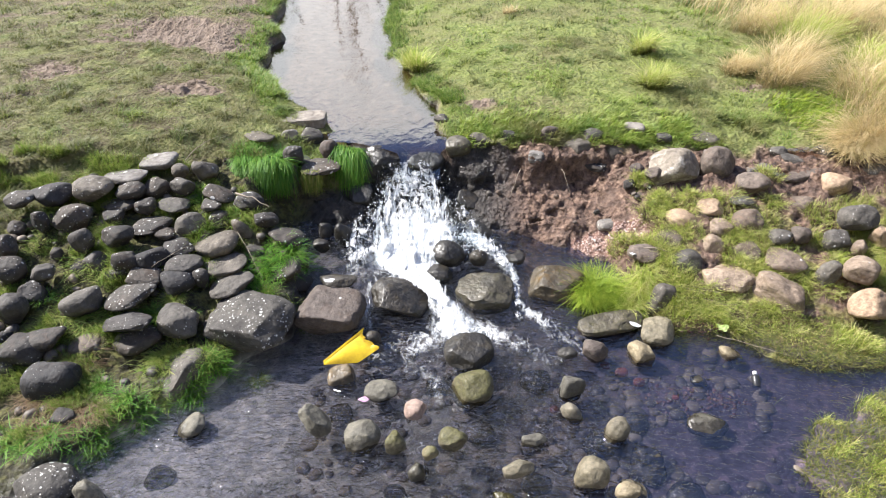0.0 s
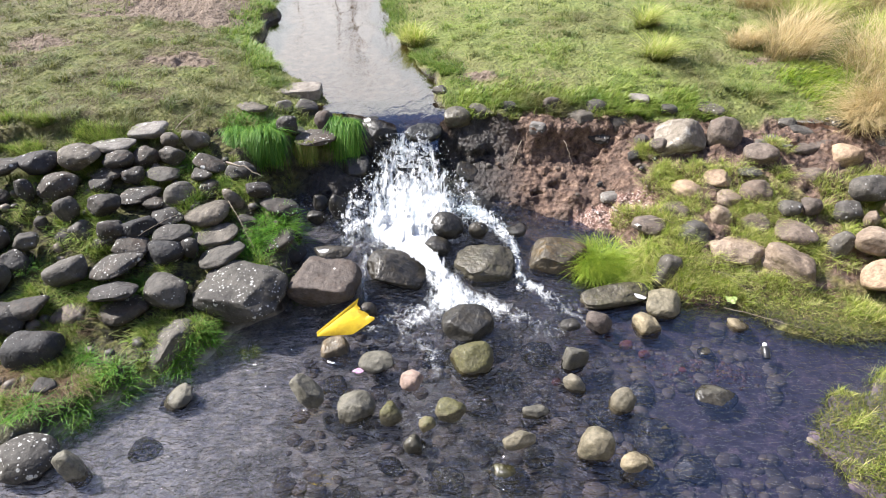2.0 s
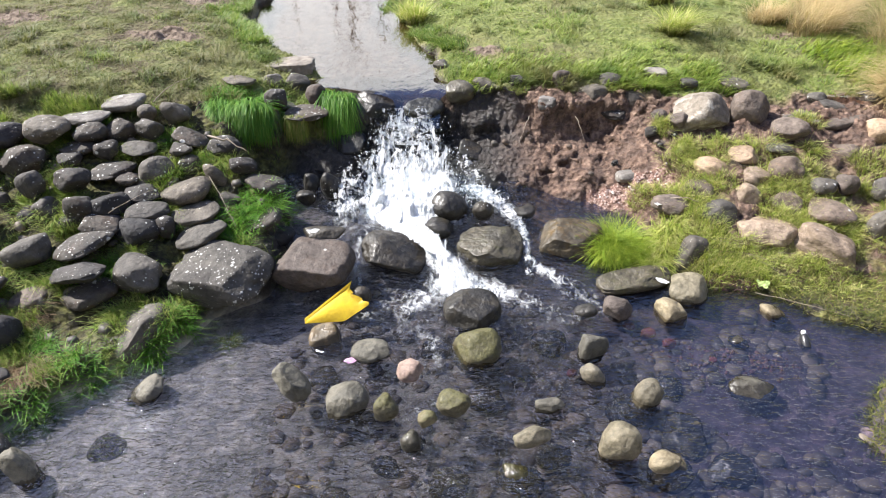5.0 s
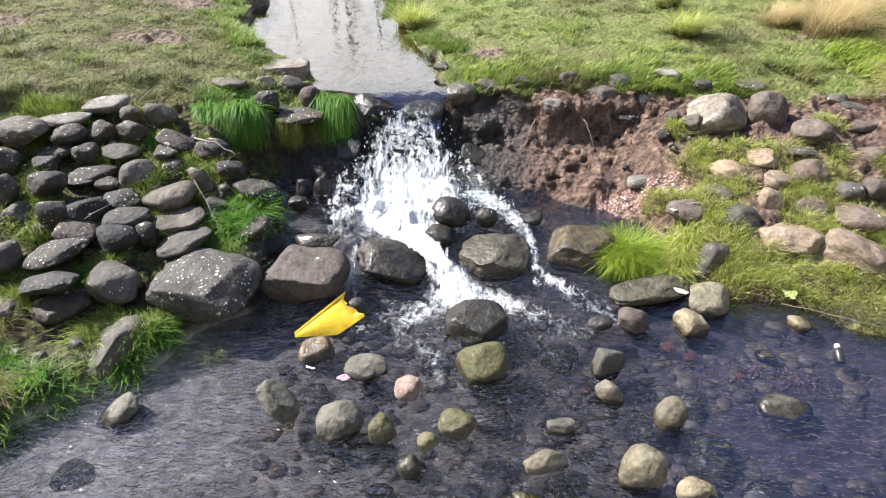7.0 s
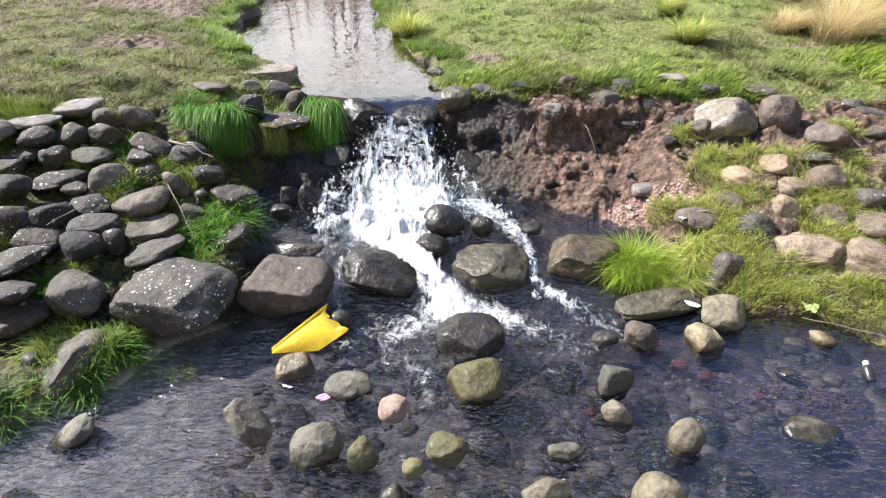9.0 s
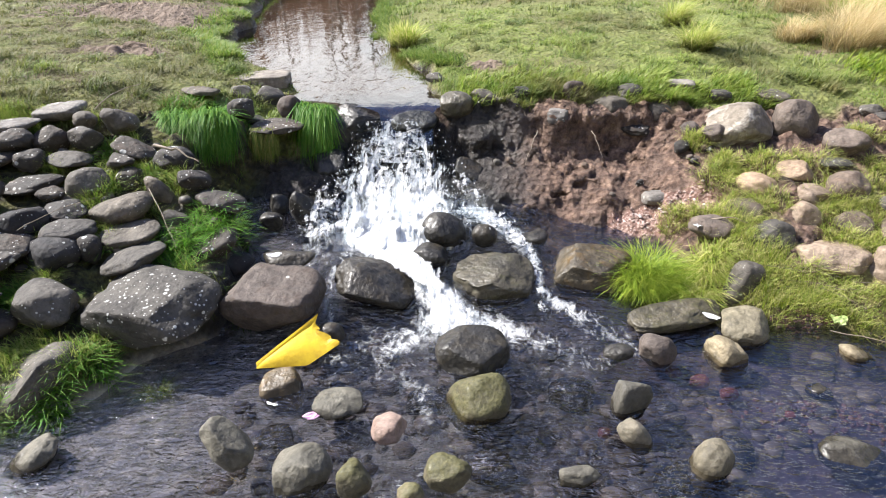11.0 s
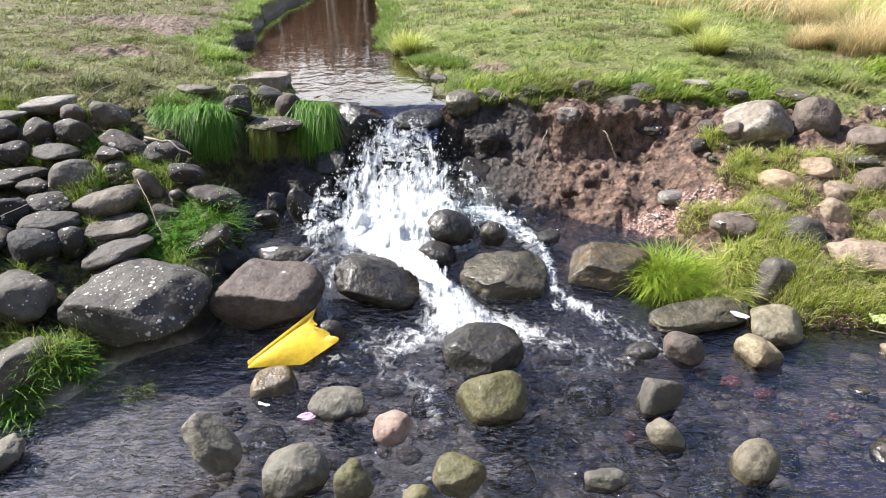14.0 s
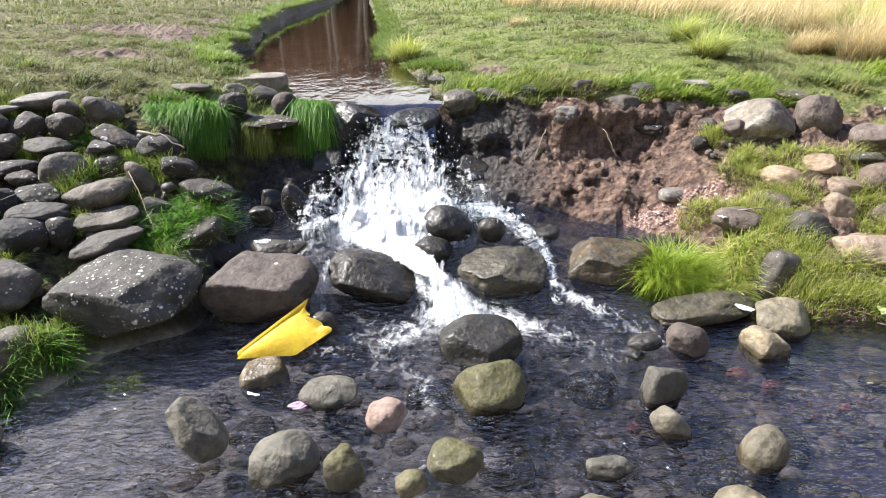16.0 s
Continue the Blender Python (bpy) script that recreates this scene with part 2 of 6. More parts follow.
def water_material(name, tint, ripple, size, stretch=(1, 1, 1), foam=False, gloss_rough=0.03, base_churn=0.42, shine=0.10):
    n = Nodes(name)
    v = n.coords(stretch)
    wave = n.math("ADD", n.noise(v, size, 2, 0.5, 0.9), n.math("MULTIPLY", n.noise(v, size * 2.3, 2, 0.5, 0.4), 0.22))
    if base_churn:
        wave = n.math("MULTIPLY", wave, n.math("ADD", n.attr("churn"), base_churn))
    normal = n.bump(wave, ripple, 0.075)
    clear, gloss, fres, both = n.add("BsdfTransparent", Color=(*tint, 1)), n.add("BsdfGlossy", Roughness=gloss_rough), n.add("LayerWeight", Blend=0.5), n.add("MixShader")
    n.link(normal, gloss.inputs["Normal"])
    n.link(normal, fres.inputs["Normal"])
    n.link(n.math("ADD", n.math("MULTIPLY", n.math("POWER", fres.outputs["Facing"], 5.0), 0.95 - shine), shine), both.inputs[0])
    n.link(clear.outputs[0], both.inputs[1])
    n.link(gloss.outputs[0], both.inputs[2])
    shade = both.outputs[0]
    if foam:
        w = n.coords((1, 0.62, 1))
        lace = n.noise(w, 17, 8, 0.66, 1.0)
        ridge = n.math("SUBTRACT", 1.0, n.math("MULTIPLY", n.math("ABSOLUTE", n.math("SUBTRACT", n.noise(w, 13, 6, 0.6, 0.9), 0.5)), 9.0))
        ridge = n.math("MULTIPLY", ridge, n.math("ADD", n.math("MULTIPLY", n.noise(w, 3.5, 3, 0.6), 0.75), 0.22))
        pattern = n.math("ADD", n.math("MULTIPLY", n.math("MAXIMUM", ridge, 0.0), 0.42), n.math("MULTIPLY", lace, 0.72))
        fac = n.math("SUBTRACT", n.math("ADD", pattern, n.attr("foam")), 1.0)
        fac = n.ramp(fac, (0.0, 0.0), (0.14, 0.18), (0.40, 0.66), (0.62, 1.0))
        white, top = n.add("BsdfPrincipled", Roughness=0.5, Base_Color=(0.78, 0.80, 0.80, 1)), n.add("MixShader")
        n.link(n.bump(lace, 0.6, 0.03), white.inputs["Normal"])
        n.link(fac, top.inputs[0])
        n.link(shade, top.inputs[1])
        n.link(white.outputs[0], top.inputs[2])
        shade = top.outputs[0]
    n.link(shade, n.out.inputs["Surface"])
    return n.mat


def white_water_material():
    n = Nodes("falling_white_water")
    uv = n.add("UVMap")
    mp, mp2 = n.add("Mapping", Scale=(30.0, 3.0, 1)), n.add("Mapping", Scale=(11.0, 6.0, 1))
    n.link(uv.outputs[0], mp.inputs[0])
    n.link(uv.outputs[0], mp2.inputs[0])
    streak = n.noise(mp.outputs[0], 1.0, 6, 0.66, 0.8)
    clump = n.noise(mp2.outputs[0], 1.0, 6, 0.68, 1.5)
    pattern = n.math("ADD", n.math("MULTIPLY", n.math("SUBTRACT", streak, 0.5), 1.1), n.math("ADD", n.math("MULTIPLY", n.math("SUBTRACT", clump, 0.5), 1.5), 0.55))
    fac = n.ramp(n.math("SUBTRACT", n.math("ADD", pattern, n.attr("cover")), 1.0), (0.0, 0.0), (0.12, 0.38), (0.36, 0.75), (0.6, 1.0))
    white = n.add("BsdfPrincipled", Roughness=0.35, Base_Color=(0.82, 0.84, 0.85, 1))
    n.link(n.bump(pattern, 0.7, 0.04), white.inputs["Normal"])
    clear, both = n.add("BsdfTransparent", Color=(0.93, 0.95, 0.96, 1)), n.add("MixShader")
    n.link(fac, both.inputs[0])
    n.link(clear.outputs[0], both.inputs[1])
    n.link(white.outputs[0], both.inputs[2])
    n.link(both.outputs[0], n.out.inputs["Surface"])
    return n.mat


def blade_material(name, root, tips, patch=None):
    """Grass: shade low among the blades put into a darker root colour, each blade with a colour of its own, drifting
    over the ground.
    """
    n = Nodes(name)
    geo = n.add("NewGeometry")
    col = n.ramp(geo.outputs["Random Per Island"], *[(i / max(len(tips) - 1, 1), c) for i, c in enumerate(tips)])
    if patch:
        v = n.coords()
        sep = n.add("SeparateXYZ")
        n.link(v, sep.inputs[0])
        worn = n.math("MULTIPLY", n.ramp(n.math("MULTIPLY", sep.outputs["X"], -0.25), (0.3, 0.0), (0.7, 1.0)), 0.13)
        col = n.mix(n.ramp(n.math("ADD", n.noise(v, 0.9, 5, 0.6), worn), (0.42, 0.0), (0.6, 0.8)), col, n.mix(geo.outputs["Random Per Island"], patch, tuple(c * 1.5 for c in patch)))
        col = n.mix(n.ramp(n.noise(v, 3.2, 5, 0.65), (0.50, 0.0), (0.64, 0.65)), col, (0.07, 0.15, 0.02))
        col = n.mix(n.ramp(n.noise(v, 5.5, 4, 0.65, 0.5), (0.58, 0.0), (0.70, 0.75)), col, (0.40, 0.36, 0.17))
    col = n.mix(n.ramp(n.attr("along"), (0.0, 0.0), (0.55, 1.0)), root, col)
    p = n.add("BsdfPrincipled", Roughness=0.55)
    n.link(col, p.inputs["Base Color"])
    thin, both = n.add("BsdfTranslucent"), n.add("MixShader")
    both.inputs[0].default_value = 0.42
    n.link(col, thin.inputs["Color"])
    n.link(p.outputs[0], both.inputs[1])
    n.link(thin.outputs[0], both.inputs[2])
    n.link(both.outputs[0], n.out.inputs["Surface"])
    return n.mat


GROUND = ground_material()
# tint leans blue to stand in for reflected sky
POND = water_material("pond_water", (0.52, 0.52, 0.57), 1.0, 13, (1, 2.0, 1), foam=True, gloss_rough=0.02, base_churn=0.14, shine=0.15)
STREAM = water_material("stream_water", (0.45, 0.36, 0.30), 0.30, 7, (1, 0.6, 1), gloss_rough=0.025, base_churn=0.08, shine=0.20)
WHITE_WATER = white_water_material()
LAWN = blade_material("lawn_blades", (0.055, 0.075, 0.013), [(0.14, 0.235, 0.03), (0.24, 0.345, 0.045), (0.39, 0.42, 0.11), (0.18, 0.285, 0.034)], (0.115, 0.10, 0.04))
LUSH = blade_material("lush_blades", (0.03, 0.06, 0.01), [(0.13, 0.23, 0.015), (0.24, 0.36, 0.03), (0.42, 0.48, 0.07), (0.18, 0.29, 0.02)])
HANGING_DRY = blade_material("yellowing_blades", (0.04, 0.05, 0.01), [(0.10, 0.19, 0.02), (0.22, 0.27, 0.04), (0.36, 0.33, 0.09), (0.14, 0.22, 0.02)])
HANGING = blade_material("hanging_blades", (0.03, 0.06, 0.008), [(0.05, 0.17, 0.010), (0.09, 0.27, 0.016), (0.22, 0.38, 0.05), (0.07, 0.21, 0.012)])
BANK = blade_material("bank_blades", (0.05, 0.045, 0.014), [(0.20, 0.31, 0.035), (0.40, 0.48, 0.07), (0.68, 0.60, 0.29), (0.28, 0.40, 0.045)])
# left bank's greener grass, with its shade put into darker tips
BANK_GREEN_SHADED = blade_material("shaded_bank_blades", (0.035, 0.045, 0.012), [(0.10, 0.19, 0.022), (0.20, 0.31, 0.04), (0.38, 0.38, 0.12), (0.14, 0.25, 0.03)])
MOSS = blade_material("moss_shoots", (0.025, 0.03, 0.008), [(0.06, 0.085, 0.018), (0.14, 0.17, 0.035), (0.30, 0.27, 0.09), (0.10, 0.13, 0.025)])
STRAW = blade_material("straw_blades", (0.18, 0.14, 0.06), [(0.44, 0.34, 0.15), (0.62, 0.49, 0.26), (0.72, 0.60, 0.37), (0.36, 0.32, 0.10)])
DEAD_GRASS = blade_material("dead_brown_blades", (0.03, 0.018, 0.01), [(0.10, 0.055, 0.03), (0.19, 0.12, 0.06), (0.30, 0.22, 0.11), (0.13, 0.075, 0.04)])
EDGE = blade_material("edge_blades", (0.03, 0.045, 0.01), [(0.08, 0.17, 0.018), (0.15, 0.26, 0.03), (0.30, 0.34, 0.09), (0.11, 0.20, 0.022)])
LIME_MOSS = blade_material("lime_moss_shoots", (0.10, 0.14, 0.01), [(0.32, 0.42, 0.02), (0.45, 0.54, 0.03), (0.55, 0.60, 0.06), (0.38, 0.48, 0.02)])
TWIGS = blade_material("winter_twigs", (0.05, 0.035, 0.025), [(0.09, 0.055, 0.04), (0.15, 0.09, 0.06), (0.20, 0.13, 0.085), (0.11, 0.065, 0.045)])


def plain(name, dark, light, scale=20.0, rough=0.7, bump=0.3):
    n = Nodes(name)
    v = n.coords(by_thing=True)
    return n.finish(n.ramp(n.noise(v, scale, 5, 0.65), (0.3, dark), (0.7, light)), rough, n.bump(n.noise(v, scale * 4, 3, 0.6), bump, 0.01))


def pebble_material(name, *tones):
    n = Nodes(name)
    geo, v = n.add("NewGeometry"), n.coords()
    col = n.ramp(geo.outputs["Random Per Island"], *[(i / (len(tones) - 1), c) for i, c in enumerate(tones)])
    col = n.mix(n.ramp(n.noise(v, 90, 3, 0.6), (0.3, 0.35), (0.7, 0.0)), col, (0.02, 0.015, 0.012))
    return n.finish(col, 0.6)


BARK = plain("grey_bark", (0.07, 0.06, 0.05), (0.20, 0.17, 0.14), 6)
DEAD_WOOD = plain("bleached_wood", (0.15, 0.115, 0.08), (0.30, 0.25, 0.19), 40)
YELLOW = plain("scuffed_yellow_plastic", (0.46, 0.29, 0.012), (0.74, 0.53, 0.010), 9, 0.6, 0.25)
WHITE_LITTER = plain("dirty_white_plastic", (0.45, 0.45, 0.45), (0.70, 0.70, 0.68), 30, 0.4, 0.1)
PINK_LITTER = plain("purple_pink_wrapper", (0.30, 0.12, 0.26), (0.62, 0.40, 0.55), 30, 0.35, 0.3)
BLACK_LITTER = plain("black_plastic", (0.012, 0.012, 0.013), (0.03, 0.03, 0.032), 30, 0.35, 0.1)
LEAF = plain("pale_green_leaf", (0.22, 0.30, 0.08), (0.36, 0.42, 0.16), 30, 0.5, 0.2)
RED_GRAVEL = pebble_material("red_gravel", (0.10, 0.045, 0.04), (0.19, 0.09, 0.075), (0.07, 0.05, 0.05), (0.30, 0.17, 0.14))
BED_PEBBLES = pebble_material("bed_pebbles", (0.05, 0.045, 0.04), (0.10, 0.085, 0.07), (0.16, 0.13, 0.10), (0.22, 0.18, 0.14))
PALE_GRAVEL = pebble_material("pale_gravel", (0.28, 0.17, 0.135), (0.45, 0.33, 0.28), (0.70, 0.63, 0.58), (0.24, 0.135, 0.105))

# ---- the lie of the land ----
BASIN = [(-2.2, -8.5), (-3.9, -6.5), (-3.5, -3.4), (-2.9, -1.2), (-3.2, 0.6), (-2.75, 2.2), (-2.5, 2.72), (-2.3, 2.98), (-2.04, 3.27), (-1.92, 3.46), (-1.62, 3.58), (-1.5, 3.9),
         (-1.15, 4.14), (-1.08, 4.5), (-1.15, 4.95), (-1.36, 5.15), (-1.3, 5.3), (-0.95, 5.34), (-0.5, 5.34), (0.1, 5.3), (0.6, 5.2), (1.15, 5.1),
         (1.22, 4.75), (1.12, 4.45), (1.5, 4.26), (1.84, 4.18), (2.2, 4.16), (2.4, 3.86), (2.8, 3.74), (3.9, 3.8), (4.7, 3.2), (5.1, 1.9), (4.7, 0.2), (5.2, -2.6), (4.4, -6.0), (2.6, -8.3)]


def smooth(e0, e1, v):
    s = np.clip((v - e0) / (e1 - e0), 0, 1)
    return s * s * (3 - 2 * s)


def inside_by(poly, x, y):
    """Distance to a closed outline, positive inside."""
    best, odd = np.full(np.shape(x), 1e9), np.zeros(np.shape(x), bool)
    for (ax, ay), (bx, by) in zip(poly, poly[1:] + poly[:1]):
        ex, ey = bx - ax, by - ay
        s = np.clip(((x - ax) * ex + (y - ay) * ey) / (ex * ex + ey * ey), 0, 1)
        best = np.minimum(best, np.hypot(x - ax - s * ex, y - ay - s * ey))
        odd ^= ((ay > y) != (by > y)) & (x < ex * (y - ay) / (ey if ey else 1e-9) + ax)
    return np.where(odd, best, -best)


WANDER_Y = np.arange(6.5, 41, 0.35)
WANDER_L, WANDER_R = np.random.RandomState(12).uniform(-0.5, 0.5, (2, len(WANDER_Y)))


def stream_edges(y):
    left = np.interp(y, [5.6, 6.0, 6.4, 6.9, 7.3, 8.1, 8.8, 9.2, 10.2, 11.8, 14.6, 21, 26, 40], [-0.72, -0.8, -1.12, -1.68, -1.8, -2.24, -2.28, -2.24, -2.5, -2.72, -2.94, -3.15, -3.6, -6.2])
    right = np.interp(y, [5.6, 6.0, 6.4, 6.9, 7.3, 7.8, 8.5, 9.3, 9.9, 11.6, 12.9, 17.7, 23, 26, 40], [0.1, 0.08, -0.1, -0.07, -0.32, -0.46, -0.72, -0.86, -0.9, -1.0, -1.16, -1.75, -2.45, -2.9, -5.3])
    far = smooth(7.0, 7.8, y)
    left = left + 0.16 * far * np.interp(y, WANDER_Y, WANDER_L)
    right = right + 0.16 * far * np.interp(y, WANDER_Y, WANDER_R)
    return left, right


def land(x, y):
    """Height of the ground, without its fine roughness."""
    xs = [-6, -4, -3.1, -2.6, -2.2, -1.6, -1.3, -1.0, -0.5, 0.5, 1.2, 1.9, 2.9, 3.6, 6]
    lip_y = np.interp(x, xs, [4.2, 4.5, 4.9, 5.2, 5.38, 5.4, 5.5, 5.72, 5.95, 6.0, 5.95, 5.82, 5.9, 5.95, 6.1])
    lip_z = np.interp(x, xs, [0.96, 0.93, 0.91, 0.9, 0.88, 0.84, 0.8, 0.78, 0.77, 0.79, 0.78, 0.77, 0.73, 0.72, 0.72])
    back = np.maximum(y - lip_y, 0)
    top = lip_z + (0.12 + 0.12 * smooth(-1, 1.5, x)) * (1 - np.exp(-back / 1.1)) + 0.012 * np.minimum(back, 25)
    left = 0.13 + 0.37 * (y - 3.72) - 0.12 * (x + 2)
    left = np.maximum(left, 0.13 + 0.02 * (y - 3))
    cliff = 0.21 + 0.5 * (y - 5.22) + 0.35 * smooth(-0.6, -1.5, x) * np.maximum(y - 5.3, 0) + 2.0 * np.maximum(y - 5.77, 0)
    right = np.maximum(0.06 + 0.41 * (y - 4.27), 0.03)
    shift = 0.5 * smooth(4.8, 5.2, y)
    wl, wr = smooth(-0.95, -1.25, x + shift), smooth(1.3, 1.85, x)
    bank = left * wl + right * wr + cliff * (1 - wl - wr)
    k = 0.05
    h = bank - k * np.log1p(np.exp(np.clip((bank - top) / k, -40, 40)))
    h = np.where(y > lip_y + 0.6, top, h)
    # ledge that the long grass hangs from
    h = np.maximum(h, np.minimum(top, 0.80) * smooth(5.45, 5.57, y) * smooth(-1.22, -1.36, x) * smooth(-2.3, -2.0, x))
    # the stream's bed above the fall, its banks rounded off
    sl, sr = stream_edges(y)
    inn = np.minimum(x - sl, sr - x)
    h = h - 0.11 * smooth(-0.75, 0.0, inn) * smooth(6.9, 7.8, y) * (1 - 0.4 * smooth(9, 14, y))
    bed = np.interp(y, [6, 9, 12, 20, 40], [0.66, 0.69, 0.75, 0.87, 1.12])
    cut = smooth(-0.06, 0.1, inn) * smooth(5.7, 5.9, y)
    h = h * (1 - cut) + np.minimum(h, bed) * cut
    # hollow where the fall and the stones beside its lip sit
    h = h - 0.16 * np.exp(-((x + 1.2) / 0.33) ** 2 - ((y - 5.98) / 0.3) ** 2) - 0.10 * np.exp(-((x + 0.25) / 0.42) ** 4 - ((y - 5.6) / 0.28) ** 4)
    # wet hollow under the hanging grass
    h = h - 0.20 * np.exp(-((x + 1.26) / 0.2) ** 2 - ((y - 5.26) / 0.17) ** 2)
    # pond and plunge pool
    d = inside_by(BASIN, x, y)
    floor = -0.115 + 0.065 * smooth(-0.3, -1.1, x) * smooth(4.2, 3.7, y) + 0.03 * smooth(3.9, 4.2, y) + 0.135 * smooth(4.15, 4.8, y) - 0.05 * smooth(1.4, 0.4, np.abs(x - 0.6) + np.abs(y - 3)) + 0.07 * blob(x, y, 1.82, 3.54, 0.42, 0.2)
    m = smooth(-0.10, 0.10, d)
    h = np.minimum(h, h * (1 - m) + floor * m)
    # low mossy spit
    spit = np.hypot((x - 3.26) / 1.08, (y - 2.8) / 0.78) + 0.4 * (fbm(x * 2.6, y * 2.6, 5.0, 4) - 0.5)
    return np.maximum(h, 0.21 * smooth(1.08, 0.80, spit) - 0.16)

TABLE = np.random.RandomState(4).rand(64, 64, 64)


def noise3(x, y, z):
    """Smooth value noise, 0 to 1."""
    xi, yi, zi = (np.floor(a).astype(int) for a in (x, y, z))
    fx, fy, fz = x - xi, y - yi, z - zi
    fx, fy, fz = (f * f * (3 - 2 * f) for f in (fx, fy, fz))
    total = 0
    for i in (0, 1):
        for j in (0, 1):
            for k in (0, 1):
                w = (fx if i else 1 - fx) * (fy if j else 1 - fy) * (fz if k else 1 - fz)
                total = total + w * TABLE[(xi + i) % 64, (yi + j) % 64, (zi + k) % 64]
    return total


def fbm(x, y, z=0.0, octaves=4):
    x, y = np.asarray(x, float), np.asarray(y, float)
    z = np.zeros_like(x) + z
    total, amp, norm = 0, 1.0, 0
    for i in range(octaves):
        total, norm = total + amp * noise3(x, y, z), norm + amp
        x, y, z, amp = x * 2.03 + 11.3, y * 2.03 + 5.7, z * 2.03 + 3.1, amp * 0.5
    return total / norm


def blob(x, y, cx, cy, rx, ry):
    return np.exp(-((x - cx) / rx) ** 2 - ((y - cy) / ry) ** 2)


def cover(x, y, base=None):
    """How far turf, mud, gravel, wet rock and pond bed cover the ground, 0 to 1 each."""
    base, d = land(x, y) if base is None else base, inside_by(BASIN, x, y)
    n1, n2 = fbm(x * 2.2, y * 2.2, 3.0), fbm(x * 6, y * 6, 8.0)
    sl, sr = stream_edges(y)
    inn = np.where(y > 5.9, np.minimum(x - sl, sr - x), -9)
    lip = np.interp(x, [-6, -3.1, -2.2, -1.3, -1.0, -0.5, 1.2, 1.9, 2.9, 6], [4.2, 4.9, 5.38, 5.5, 5.72, 6.0, 6.0, 5.9, 5.95, 6.1])
    meadow = smooth(-0.06, 0.10, y - lip + 0.25 * (n2 - 0.5)) * smooth(0.02, -0.06, inn)
    meadow = meadow * (1 - smooth(-2.3, -2.1, x) * smooth(-0.7, -0.9, x) * smooth(5.66, 5.60, y))
    left = smooth(-1.15, -1.4, x) * smooth(5.55, 5.35, y) * smooth(0.02, -0.1, d) * smooth(0.42, 0.54, n1 + 0.5 * (n2 - 0.5))
    right = smooth(1.15, 1.35, x) * smooth(0.02, -0.08, d) * smooth(5.25, 4.95, y - 0.15 * np.maximum(x - 2, 0)) * smooth(0.42, 0.54, n1 + 0.5 * (n2 - 0.5))
    spit = smooth(0.1, 0.02, np.abs(base - 0.02) - 0.03) * smooth(2.2, 2.4, x) * (y < 3.7)
    left = left * (1 - smooth(0.25, 0.5, blob(x, y, -1.2, 5.25, 0.33, 0.25)))
    turf = np.clip(meadow + left + right + spit, 0, 1)
    moss = np.clip(smooth(-1.15, -1.4, x) * smooth(0.02, -0.1, d) * (y < 6.5) + right + spit, 0, 1) * (1 - meadow)
    mud = 1.1 * blob(x, y, -2.9, 8.6, 0.9, 0.55) + 1.0 * blob(x, y, -2.75, 6.95, 0.4, 0.22) + 0.8 * blob(x, y, -4.4, 7.3, 0.5, 0.3) + 0.8 * blob(x, y, -3.8, 9.2, 0.9, 0.5)
    mud = mud + 1.0 * blob(x, y, 0.32, 6.72, 0.24, 0.12) + 0.7 * blob(x, y, -2.6, 10.5, 0.9, 1.0) + 0.6 * blob(x, y, 3.2, 7.1, 0.4, 0.2)
    mud = mud + 0.5 * smooth(-1.6, -2.6, x) * smooth(0.56, 0.70, fbm(x * 1.6, y * 3.2, 15.0, 3))
    mud = smooth(0.3, 1.0, mud + 1.2 * (n2 - 0.5)) * meadow
    gravel = smooth(0.4, 0.6, blob(x, y, 1.45, 5.15, 0.4, 0.16) + 0.6 * (n2 - 0.5))
    bed = smooth(-0.02, 0.05, d) + smooth(0.12, 0.2, inn) * 0.6 * smooth(6.3, 6.9, y)
    wet = smooth(0.75, 0.3, x + 0.5 * (n1 - 0.5)) * smooth(-1.8, -1.45, x) * smooth(4.0, 4.3, y) * smooth(6.3, 6.0, y) + smooth(0.22, 0.1, base) * smooth(0.3, 0.1, -d)
    wet = np.clip(wet + smooth(-0.1, 0.0, inn) * smooth(6.9, 6.4, y) + smooth(0.22, 0.12, inn) * smooth(-0.12, -0.03, inn) * (y > 6), 0, 1)
    return {"turf": np.clip(turf - mud - gravel, 0, 1), "mud": mud, "gravel": gravel, "bed": np.clip(bed, 0, 1), "wet": wet * (1 - meadow), "moss": moss, "dry": smooth(0.5, 1.2, x) + 0 * y, "worn": smooth(-1.2, -2.6, x) + 0 * y}


